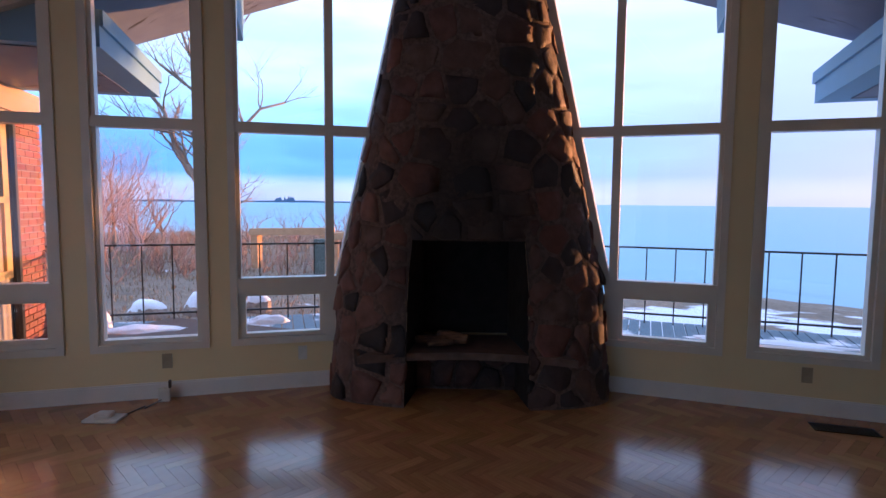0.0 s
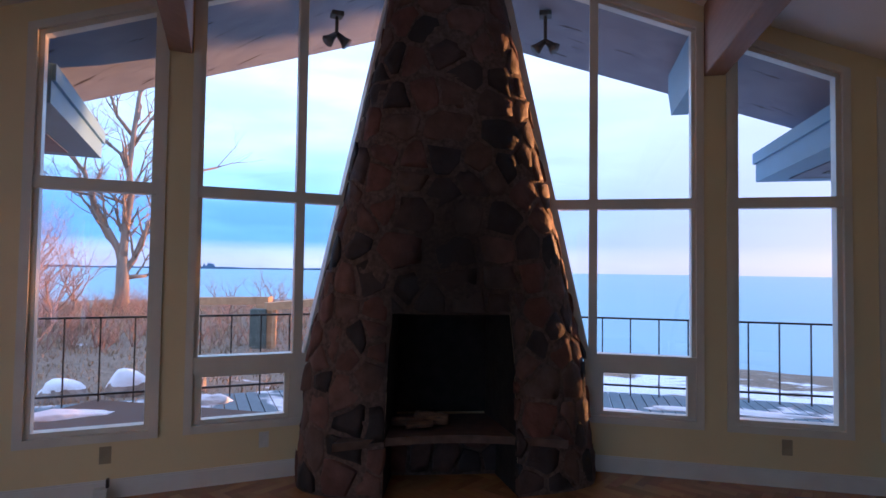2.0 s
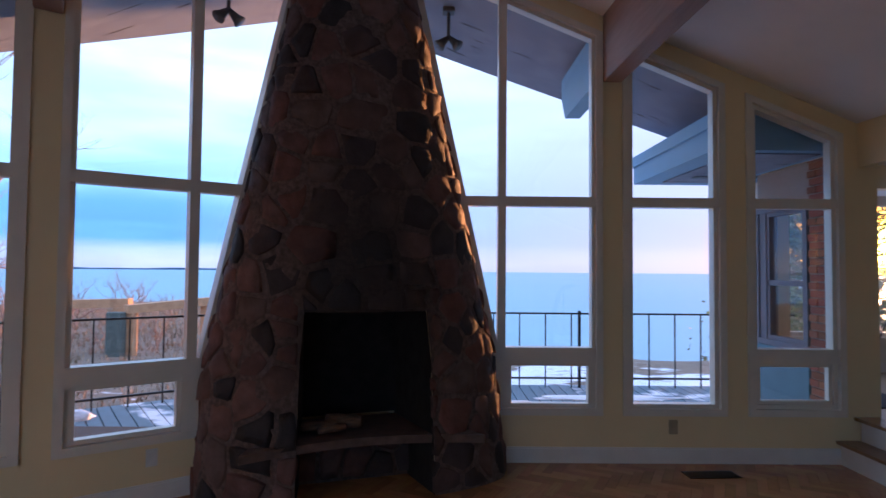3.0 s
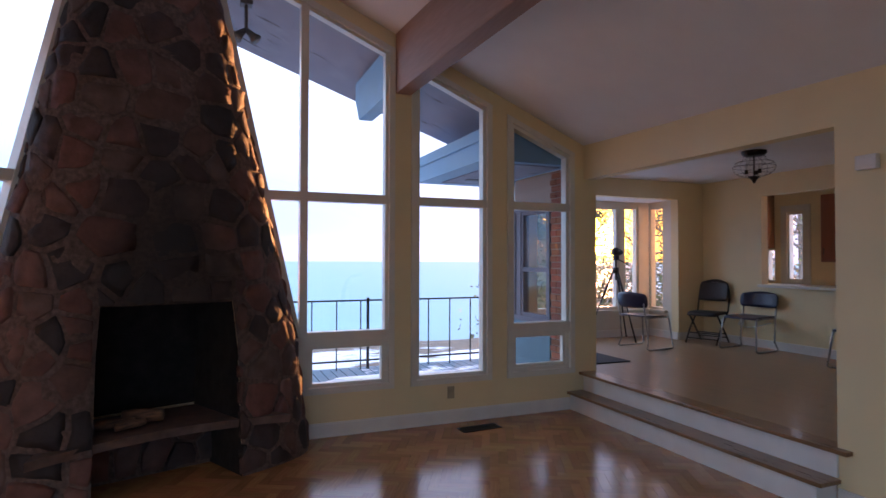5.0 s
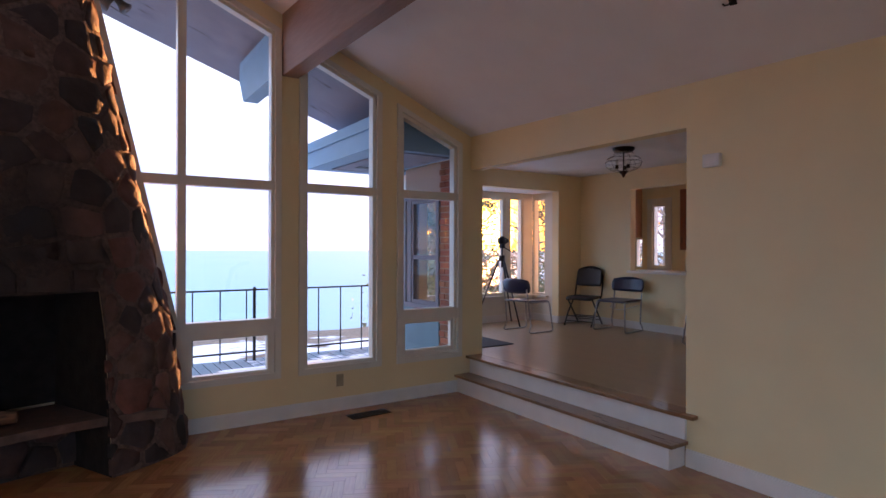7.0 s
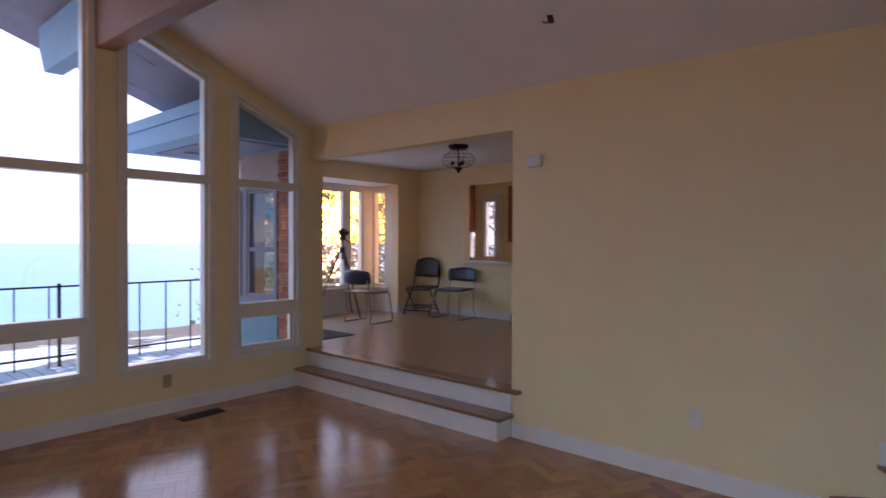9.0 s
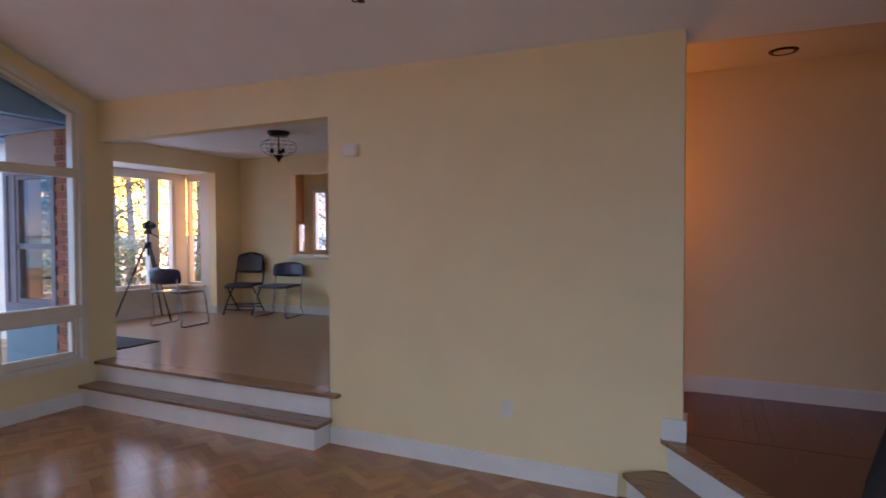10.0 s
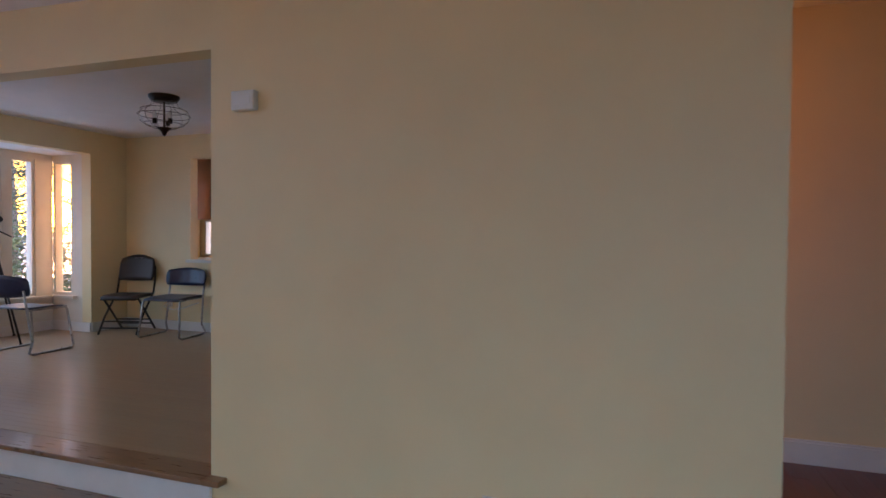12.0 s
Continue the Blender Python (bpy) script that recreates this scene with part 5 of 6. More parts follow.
# floor register
reg = thing("floor_register", "dark metal floor register beside the baseboard", "vent", pose(-1.37, -0.27, 0.0, 0, 0, 3))
part("frame", box(bmesh.new(), -0.20, 0.20, -0.075, 0.075, 0.001, 0.007, bevel=0.002), M_BRONZE, reg)
for k in range(16):
    part("slat", box(bmesh.new(), -0.18 + k * 0.0235, -0.168 + k * 0.0235, -0.055, 0.055, 0.007, 0.010), M_IRON, reg)

# modem on the floor with its plug and cord
p = left(2.79, -0.40, 0)
md = thing("modem", "white plastic modem lying on the parquet", "modem", pose(p.x, p.y, 0.0, 0, 0, 20))
part("base", box(bmesh.new(), -0.12, 0.12, -0.075, 0.075, 0.001, 0.02, bevel=0.006), M_PLASTIC, md)
part("top", box(bmesh.new(), -0.055, 0.055, -0.045, 0.045, 0.02, 0.055, bevel=0.015), M_PLASTIC, md)
q = left(2.46, -0.09, 0)
ad = thing("power_adapter", "pale power adapter standing at the baseboard", "adapter", pose(q.x, q.y, 0.0, 0, 0, 36))
part("body", box(bmesh.new(), -0.04, 0.04, -0.028, 0.028, 0.0, 0.10, bevel=0.006), M_PLASTIC, ad)
part("plug", box(bmesh.new(), 0.03, 0.05, -0.02, 0.02, 0.10, 0.16, bevel=0.008), M_BLACKVINYL, ad, "black plug")
bm = tube(bmesh.new(), [p + Vector((0.1, 0.06, 0.008)), p.lerp(q, 0.4) + Vector((0.03, -0.08, 0.005)), p.lerp(q, 0.6) + Vector((0, 0.03, 0.005)), p.lerp(q, 0.8) + Vector((0.02, -0.10, 0.005)), q + Vector((0, -0.03, 0.02))], 0.004, 6)
cord = part("cord", bm, M_BLACKVINYL, md, "thin black cord trailing over the floor", True)
cord.matrix_parent_inverse = md.matrix_world.inverted()

# ceiling bracket and the hall's recessed light
cz = 2.80 + 0.417 * 0.57 - 0.066
br = thing("ceiling_bracket", "small dark metal bracket on the sloping ceiling", "bracket", pose(-0.57, -3.32, cz, 0, 22.6, 20))
part("plate", box(bmesh.new(), -0.035, 0.035, -0.02, 0.02, -0.008, 0.004, bevel=0.002), M_IRON, br)
part("hook", tube(bmesh.new(), [(0, 0, -0.005), (0, 0.02, -0.03), (0, 0.04, -0.03), (0, 0.05, -0.015)], 0.005, 6), M_IRON, br)
pt = thing("recessed_light", "unlit recessed light with a bronze rim in the hall ceiling", "recessed light", pose(0.86, -5.64, 2.745))
part("rim", lathe(bmesh.new(), [(0.055, 0.004), (0.063, -0.010), (0.080, -0.010), (0.088, 0.0)], 28), M_BRONZE, pt, smooth=True)
part("baffle", lathe(bmesh.new(), [(0.0, -0.003), (0.03, -0.004), (0.058, -0.008)], 28), M_PLASTIC, pt, "pale lamp face")

# handrail of the hall steps
M_RAIL = mat("black_handrail", (0.014, 0.012, 0.012), (0.02, 0.016, 0.015), 0.7, scale=30, bump=0.1, spec=0.2)
hr = thing("stair_handrail", "black curved handrail at the hall steps", "handrail")
rail_pts = [(-0.75, -6.60, 1.26), (-1.05, -6.10, 1.23), (-1.20, -5.88, 1.14), (-1.28, -5.77, 0.98), (-1.33, -5.70, 0.78), (-1.37, -5.65, 0.56), (-1.40, -5.61, 0.32), (-1.42, -5.59, 0.19)]
part("rail", tube(bmesh.new(), rail_pts, 0.038, 10), M_RAIL, hr, smooth=True)
part("baluster", tube(bmesh.new(), [(-1.27, -5.79, 0.92), (-1.27, -5.84, 0.38)], 0.012, 8), M_RAIL, hr)
part("baluster", tube(bmesh.new(), [(-1.08, -6.06, 1.14), (-1.08, -6.07, 0.37)], 0.012, 8), M_RAIL, hr)

# unseen lamp and fixture added to warm the hall wall (behind the side wall)
lamp = new("hall_lamp", bpy.data.lights.new("hall_lamp", "POINT"))
lamp.data.energy, lamp.data.color, lamp.data.shadow_soft_size = 2.4, (1.0, 0.38, 0.05), 0.06
lamp.location = (0.80, -4.50, 1.80)
sc = thing("wall_sconce", "small unseen bronze lamp added for the hall's warm glow", "lamp", pose(0.80, -4.50, 1.80))
part("shade", lathe(bmesh.new(), [(0.05, -0.02), (0.09, -0.14)], 20), M_BRONZE, sc)
part("rod", tube(bmesh.new(), [(0, 0, 0.0), (0, 0, 0.945)], 0.006, 6), M_BRONZE, sc)

# ---------------------------------------------------------------- outdoors: deck, railing, ground, lake
DECK_Z = -0.06


def deck(name, place, s1, label):
    t = tagged(new(name), label, "deck", kind="structure")
    s = -1.06
    while s < s1:
        # boards run outwards, slightly askew, one by one
        a, b = s, s + 0.126
        bm_ = bmesh.new()
        prism(bm_, [(a, DECK_Z - 0.035), (b, DECK_Z - 0.035), (b, DECK_Z), (a, DECK_Z)], 2.26 if place is right and b > 4.15 else max(WALL_T + 0.01, -a * 3.13), 3.42, place)
        part("board", bm_, M_DECK, t)
        s += 0.14
    return t


deck("deck_right", right, 5.75, "weathered grey deck boards with snow left on them")
deck("deck_left", left, 5.7, "weathered grey deck boards with snow left on them")


def railing(name, place, s0, s1, d, label, posts):
    r = thing(name, label, "railing", None, "deck railings")
    for z, nm in ((0.96, "top_rail"), (0.07, "bottom_rail")):
        part(nm, prism(bmesh.new(), [(s0, z - 0.012), (s1, z - 0.012), (s1, z + 0.012), (s0, z + 0.012)], d - 0.016, d + 0.016, place), M_IRON, r)
    s = s0 + 0.02
    while s < s1:
        part("baluster", prism(bmesh.new(), [(s - 0.008, DECK_Z + 0.0), (s + 0.008, DECK_Z + 0.0), (s + 0.008, 0.955), (s - 0.008, 0.955)], d - 0.008, d + 0.008, place), M_IRON, r)
        s += 0.36
    for s in posts:
        part("post", prism(bmesh.new(), [(s - 0.018, DECK_Z), (s + 0.018, DECK_Z), (s + 0.018, 1.0), (s - 0.018, 1.0)], d - 0.018, d + 0.018, place), M_IRON, r)
    return r


RD = 3.25
railing("railing_right", right, -1.03, 5.7, RD, "thin black iron railing along the deck", (-1.03, 2.70))
railing("railing_left", left, -1.03, 5.6, RD, "thin black iron railing along the deck", (2.3, 5.6))


def ground_height(x, y):
    v = Vector((x, y, 0)) - APEX
    out = max(v.y, v.dot(NL))
    lft = max(0.0, min(1.0, (-x - 4.0) / 8.0))
    edge = 7.6 + 17 * lft ** 1.2
    if x > 2.5:
        edge += min((x - 2.5) * 1.4, 11)
    h = -0.32 + 0.10 * noise.noise((x * 0.5, y * 0.5, 1.7)) + 0.05 * noise.noise((x * 1.9, y * 1.9, 4.1))
    h += 0.35 * lft * min(1, max(0, (out - 5) / 8))
    if out > edge:
        h -= min(17.0, (out - edge) * 1.1)
    return h


bm = bmesh.new()
xs = sorted({round(v, 3) for v in [*np.linspace(-40, 30, 141), -4800, -1500, -500, -150, -70, 60, 150, 500, 1500, 4800]})
ys = sorted({round(v, 3) for v in [*np.linspace(-14, 40, 109), -4800, -1000, -200, -60, -25, 60, 120, 400, 1500, 4800]})
g = [[bm.verts.new((x, y, ground_height(x, y) if -30 < y < 60 and -60 < x < 60 else (-17.3 if y > 12 else -0.4))) for x in xs] for y in ys]
for a, b in zip(g, g[1:]):
    for i in range(len(xs) - 1):
        bm.faces.new((a[i], a[i + 1], b[i + 1], b[i]))


def ground_material():
    m = mat("winter_ground", (0.27, 0.20, 0.14), (0.18, 0.135, 0.095), 0.95, scale=7, bump=0.9, dist=0.06)
    n, l = m.node_tree.nodes, m.node_tree.links
    bs = n["Principled BSDF"]
    tc, no, cr, mx = n.new("ShaderNodeTexCoord"), n.new("ShaderNodeTexNoise"), n.new("ShaderNodeValToRGB"), n.new("ShaderNodeMix")
    mp = n.new("ShaderNodeMapping")
    mp.inputs["Scale"].default_value = (0.5, 1.3, 1)
    no.inputs["Scale"].default_value, no.inputs["Detail"].default_value, no.inputs["Roughness"].default_value = 1.6, 8, 0.65
    l.new(tc.outputs["Object"], mp.inputs[0]), l.new(mp.outputs[0], no.inputs["Vector"])
    # snow lies over the open lawn to the right, thin among the brush
    sep, mr, ad_ = n.new("ShaderNodeSeparateXYZ"), n.new("ShaderNodeMapRange"), n.new("ShaderNodeMath")
    l.new(tc.outputs["Object"], sep.inputs[0]), l.new(sep.outputs["X"], mr.inputs[0])
    mr.inputs["From Min"].default_value, mr.inputs["From Max"].default_value = -9.0, -2.5
    mr.inputs["To Min"].default_value, mr.inputs["To Max"].default_value = -0.15, 0.11
    ry, ad2 = n.new("ShaderNodeMapRange"), n.new("ShaderNodeMath")
    l.new(sep.outputs["Y"], ry.inputs[0])
    ry.inputs["From Min"].default_value, ry.inputs["From Max"].default_value = 5.6, 6.8
    ry.inputs["To Min"].default_value, ry.inputs["To Max"].default_value = 0.0, -0.22
    l.new(no.outputs[0], ad_.inputs[0]), l.new(mr.outputs[0], ad_.inputs[1])
    l.new(ad_.outputs[0], ad2.inputs[0]), l.new(ry.outputs[0], ad2.inputs[1])
    l.new(ad2.outputs[0], cr.inputs[0])
    cr.color_ramp.elements[0].position, cr.color_ramp.elements[1].position = 0.50, 0.56
    mx.data_type = "RGBA"
    old = bs.inputs["Base Color"].links[0].from_socket
    l.new(cr.outputs[0], mx.inputs[0]), l.new(old, mx.inputs[6])
    mx.inputs[7].default_value = (0.82, 0.84, 0.88, 1)
    l.new(mx.outputs[2], bs.inputs["Base Color"])
    return m


gr = setting("ground", bm, ground_material(), "brown winter ground patched with snow", "ground", True)

M_WATER = mat("lake_water", (0.19, 0.39, 0.47), (0.17, 0.35, 0.43), 0.5, scale=0.05, bump=0.25, fine=0.9, dist=0.15, stretch=(0.3, 1, 1), spec=0.25)
bm = bmesh.new()
bm.faces.new([bm.verts.new(p) for p in ((-4700, 12, -14.0), (4700, 12, -14.0), (4700, 4700, -14.0), (-4700, 4700, -14.0))])
setting("water", bm, M_WATER, "calm blue lake reaching the horizon", "water")

# far shore with a hint of city towers
M_FAR = mat("far_shore", (0.10, 0.17, 0.26), (0.08, 0.14, 0.22), 1.0, scale=0.01, bump=0)
bm = bmesh.new()
rng = random.Random(3)
prof = []
a = -62.0
while a < -14.0:
    h = 9 + 12 * abs(noise.noise((a * 0.25, 0.3, 0)))
    if abs(a + 35.4) < 0.9:
        h += 34 * rng.random() + 4
    prof.append((a, h))
    a += 0.12
ra = 4300.0
pv = []
for a, h in prof:
    d = Vector((math.sin(radians(a)), math.cos(radians(a)), 0)) * ra
    pv.append((bm.verts.new(d + Vector((0, 0, -16))), bm.verts.new(d + Vector((0, 0, -14 + h)))))
for (a0, a1), (b0, b1) in zip(pv, pv[1:]):
    bm.faces.new((a0, b0, b1, a1))
tagged(mesh_object("backdrop_far_shore", bm, M_FAR), "far blue shoreline with low city towers", "shoreline", kind="structure")

# snow left on the deck
def snow_lump(x, y, z, lx, ly, h, turn, label, seed):
    bm = bmesh.new()
    bmesh.ops.create_icosphere(bm, subdivisions=4, radius=1.0)
    for v in bm.verts:
        k = 1 + 0.28 * noise.noise(v.co * 1.7 + Vector((seed, 0, 0))) + 0.1 * noise.noise(v.co * 5 + Vector((seed, 3, 0)))
        v.co = Vector((v.co.x * lx * k, v.co.y * ly * k, max(v.co.z, -0.05) * h * k))
    bmesh.ops.transform(bm, matrix=pose(x, y, z, 0, 0, turn), verts=bm.verts)
    tagged(mesh_object("snow_mound", bm, M_SNOW, True), label, "snow", "snow mounds")


for s, d, lx, ly, h, tn, sd in ((3.25, 2.62, 0.60, 0.20, 0.10, 36, 1), (3.92, 2.92, 0.34, 0.24, 0.34, 35, 3), (1.75, 2.95, 0.25, 0.12, 0.10, 36, 5)):
    q = left(s, d, DECK_Z)
    snow_lump(q.x, q.y, DECK_Z, lx, ly, h, tn, "low mound of old snow on the deck", sd)
for s, d, lx, ly, h, tn, sd in ((1.6, 0.75, 0.40, 0.07, 0.018, 4, 7), (2.7, 1.15, 0.75, 0.05, 0.016, 12, 8), (1.4, 2.3, 0.6, 0.14, 0.03, 0, 9), (2.9, 2.6, 0.9, 0.16, 0.03, 0, 10)):
    q = right(s, d, DECK_Z)
    snow_lump(q.x, q.y, DECK_Z, lx, ly, h, tn, "thin drift of snow lying across the deck", sd)

# boulders beyond the railing, capped with snow
M_BOULDER = mat("boulder", (0.40, 0.31, 0.25), (0.17, 0.13, 0.11), 0.85, scale=7, bump=0.6, dist=0.02)


def boulder(s, d, lx, ly, h, turn, seed):
    q = left(s, d, 0)
    z = ground_height(q.x, q.y)
    t = thing("boulder", "pale rough boulder capped with snow beyond the railing", "boulder", pose(q.x, q.y, z, 0, 0, turn), "snowy boulders")
    for nm, m, k0, lift in (("rock", M_BOULDER, 1.0, 0.0), ("snow_cap", M_SNOW, 0.97, 0.12)):
        bm = bmesh.new()
        bmesh.ops.create_icosphere(bm, subdivisions=3, radius=1.0)
        for v in bm.verts:
            k = k0 * (1 + 0.30 * noise.noise(v.co * 1.3 + Vector((seed, 0, 0))) + 0.10 * noise.noise(v.co * 4 + Vector((seed, 3, 0))))
            rise = 0.0 if nm == "rock" else (lift if v.co.z > 0.35 + 0.2 * noise.noise(v.co * 2.5) else -lift)
            v.co = Vector((v.co.x * lx * k, v.co.y * ly * k, v.co.z * h * k + rise * h))
        part(nm, bm, m, t, smooth=nm != "rock")


boulder(3.62, 4.95, 0.32, 0.27, 0.29, 20, 2)
boulder(2.80, 4.95, 0.30, 0.26, 0.33, 50, 6)
boulder(1.98, 5.0, 0.24, 0.22, 0.33, 10, 9)

# timber railing at the bluff
M_TIMBER = mat("weathered_timber", (0.60, 0.34, 0.18), (0.46, 0.25, 0.13), 0.8, scale=10, bump=0.4, stretch=(1, 1, 1))
M_STONEPOST = mat("mossy_post", (0.13, 0.16, 0.14), (0.09, 0.11, 0.10), 0.9, scale=15, bump=0.5)


def ext_point(dx, dy, dist, z):
    return Vector((-2.9 + dx * dist, -4.64 + dy * dist, z))


tf = thing("timber_fence", "weathered timber rails on stout posts at the bluff", "fence")
ends = [(ext_point(-0.618, 0.786, 14.6, 0.80), ext_point(-0.505, 0.862, 13.6, 0.86)), (ext_point(-0.512, 0.858, 13.3, 0.74), ext_point(-0.40, 0.917, 13.8, 0.86))]
for a, b in ends:
    d = (b - a).normalized()
    n_ = Vector((-d.y, d.x, 0)) * 0.12
    bm = bmesh.new()
    v = [bm.verts.new(p + o + Vector((0, 0, z))) for z in (-0.12, 0.05) for p, o in ((a, -n_), (b, -n_), (b, n_), (a, n_))]
    for q in ((3, 2, 1, 0), (4, 5, 6, 7), (0, 1, 5, 4), (1, 2, 6, 5), (2, 3, 7, 6), (3, 0, 4, 7)):
        bm.faces.new([v[i] for i in q])
    part("rail", bm, M_TIMBER, tf)
    for t_, w_ in ((0.06, 0.10), (0.93, 0.13)):
        c = a.lerp(b, t_)
        part("post", box(bmesh.new(), c.x - w_, c.x + w_, c.y - w_, c.y + w_, ground_height(c.x, c.y) - 0.1, c.z - 0.12, bevel=0.02), M_TIMBER, tf)
c = ends[1][0].lerp(ends[1][1], -0.08)
part("post", box(bmesh.new(), c.x - 0.15, c.x + 0.15, c.y - 0.13, c.y + 0.13, ground_height(c.x, c.y) - 0.1, 0.66, bevel=0.02), M_STONEPOST, tf, "mossy squared post")

# ---------------------------------------------------------------- plants
M_BARK = mat("pale_bark", (0.36, 0.27, 0.21), (0.22, 0.16, 0.13), 0.9, scale=6, bump=0.6, stretch=(3, 3, 0.6), dist=0.02)
M_TWIG = mat("red_twig", (0.40, 0.24, 0.19), (0.28, 0.16, 0.12), 0.9, scale=6, bump=0)
M_GRASS = mat("dead_grass", (0.42, 0.29, 0.19), (0.30, 0.20, 0.13), 0.95, scale=5, bump=0, island=0.4)
M_LEAF = mat("autumn_leaf", (0.16, 0.13, 0.03), (0.07, 0.08, 0.025), 0.6, scale=3, bump=0, island=0.5)
M_NEEDLE = mat("conifer_needles", (0.05, 0.075, 0.03), (0.035, 0.055, 0.025), 0.7, scale=3, bump=0, island=0.4)


def limb(bm, p, d, ln, r, rng, depth, sides, spread=0.55, up=0.15, kids=(2, 3), tips=None):
    """A tapered, bending limb with its own smaller limbs."""
    pts, radii = [p.copy()], [r]
    n = 5 if depth > 1 else 3
    for i in range(n):
        d = (d + Vector((rng.uniform(-1, 1), rng.uniform(-1, 1), rng.uniform(-0.6, 1) + up)) * 0.22).normalized()
        p = p + d * ln / n
        pts.append(p.copy())
        radii.append(r * (1 - 0.5 * (i + 1) / n))
    tube(bm, pts, r, sides, radii)
    if tips is not None and depth <= 1:
        tips.extend(pts[1:])
    if depth > 0:
        for k in range(rng.randint(*kids)):
            i = rng.randint(max(1, n // 2), n)
            side_ = Vector((rng.uniform(-1, 1), rng.uniform(-1, 1), rng.uniform(-0.2, 0.7)))
            nd = (d * (1 - spread) + side_.normalized() * spread).normalized()
            limb(bm, pts[i], nd, ln * rng.uniform(0.55, 0.78), radii[i] * 0.7, rng, depth - 1, max(3, sides - 1), spread, up, kids, tips)


def bare_tree(x, y, h, r, seed, label, depth=5, forks=2, bark=None):
    rng = random.Random(seed)
    t = thing("bare_tree", label, "tree", None, "bare trees")
    z = ground_height(x, y) - 0.1
    bm, bm2 = bmesh.new(), bmesh.new()
    fork = h * 0.17
    tube(bm, [(x, y, z), (x + 0.05, y, z + fork * 0.5), (x + 0.02, y, z + fork)], r, 10, [r * 1.25, r, r * 0.95])
    part("trunk", bm, M_BARK, t, smooth=True)
    for k in range(forks):
        a = math.pi * 2 * (k + 0.3) / forks + rng.uniform(-0.4, 0.4)
        d = Vector((math.cos(a) * 0.75, math.sin(a) * 0.35, 0.7)).normalized()
        limb(bm2, Vector((x + 0.02, y, z + fork - 0.1)), d, h * 0.30, r * 0.62, rng, depth, 7, 0.55, 0.25, (2, 3))
    part("branches", bm2, bark or M_BARK, t, smooth=True)


def old_tree(base, across, label):
    """A stout leaning trunk that forks low; each main limb is drawn across and up, its twigs grow at random."""
    rng = random.Random(6)
    t = thing("bare_tree", label, "tree", None, "bare trees")
    z0 = ground_height(base.x, base.y)
    at = lambda u, z, k=0.0: Vector((base.x, base.y, 0)) + across * u + Vector((-across.y, across.x, 0)) * k + Vector((0, 0, z))
    part("trunk", tube(bmesh.new(), [at(0, z0 - 0.2), at(0.03, 0.6), at(0.02, 1.25), at(0.0, 1.9), at(0.01, 2.4)], 0.26, 12, [0.32, 0.22, 0.20, 0.16, 0.07]), M_BARK, t, smooth=True)
    limbs = [([(0.0, 1.55), (-0.12, 2.1), (-0.45, 2.75), (-0.85, 3.4), (-0.98, 4.0), (-1.2, 4.7), (-1.75, 5.4), (-2.3, 5.9)], 0.13, 0.35),
             ([(0.0, 1.55), (0.03, 2.2), (0.08, 3.0), (0.20, 4.05), (0.10, 4.85), (0.22, 6.2), (0.35, 7.5), (0.7, 8.7)], 0.15, -0.3),
             ([(0.05, 1.3), (0.35, 1.8), (0.62, 2.6), (0.95, 3.4), (1.5, 4.3), (2.1, 5.0), (3.0, 5.3)], 0.11, 0.5),
             ([(0.10, 4.75), (-0.15, 5.4), (-0.75, 5.9), (-1.3, 6.3)], 0.07, 0.3),
             ([(0.20, 3.6), (-0.15, 3.75), (-0.55, 3.85)], 0.07, -0.4),
             ([(0.22, 6.0), (-0.3, 6.7), (-0.6, 7.7), (-0.9, 8.4)], 0.07, 0.4),
             ([(0.22, 5.7), (0.7, 6.6), (1.2, 7.5)], 0.06, -0.5),
             ([(0.02, 1.15), (0.4, 1.2), (0.75, 1.22)], 0.10, 0.1),
             ([(-0.95, 3.9), (-1.5, 4.0), (-2.2, 4.35), (-2.8, 4.3)], 0.05, -0.3)]
    for line, r, k in limbs:
        n_ = len(line)
        pts = [at(u, z, k * i_ / n_) for i_, (u, z) in enumerate(line)]
        branch = part("limb", tube(bmesh.new(), pts, r, 8, [r * (1 - 0.75 * i_ / n_) for i_ in range(n_)]), M_BARK, t, smooth=True)
        bm = bmesh.new()
        for i_ in range(1, n_):
            for _ in range(3 if r < 0.1 else 2):
                d = ((pts[i_] - pts[i_ - 1]).normalized() + Vector((rng.uniform(-1, 1), rng.uniform(-1, 1), rng.uniform(-0.3, 0.9)))).normalized()
                limb(bm, pts[i_], d, rng.uniform(0.9, 1.5), max(0.02, r * (1 - 0.75 * i_ / n_) * 0.55), rng, 3, 5, 0.55, 0.15, (2, 3))
        part("twigs", bm, M_BARK, branch, smooth=True)


q = Vector((-3.138 - 0.668 * 22.3, -4.745 + 0.744 * 22.3, 0))
old_tree(q, Vector((0.744, 0.668, 0)), "big bare tree with pale forking limbs")
for i, (dx, dy, dist, h) in enumerate(((-0.83, 0.55, 19, 5.0), (-0.80, 0.60, 23, 6.0), (-0.775, 0.63, 18, 4.8), (-0.75, 0.66, 24, 4.5), (-0.845, 0.535, 16, 4.6), (-0.815, 0.58, 20, 5.6), (-0.79, 0.613, 16, 4.4), (-0.765, 0.644, 20, 5.2), (-0.74, 0.673, 17, 3.6), (-0.72, 0.694, 21, 3.4), (-0.56, 0.83, 17, 2.2), (-0.50, 0.866, 17, 2.4), (-0.62, 0.78, 18, 2.2))):
    bare_tree(-2.9 + dx * dist, -4.64 + dy * dist, h, 0.028 + 0.005 * h, 30 + i, "slender bare sapling above the brush", 5, 4, M_TWIG)

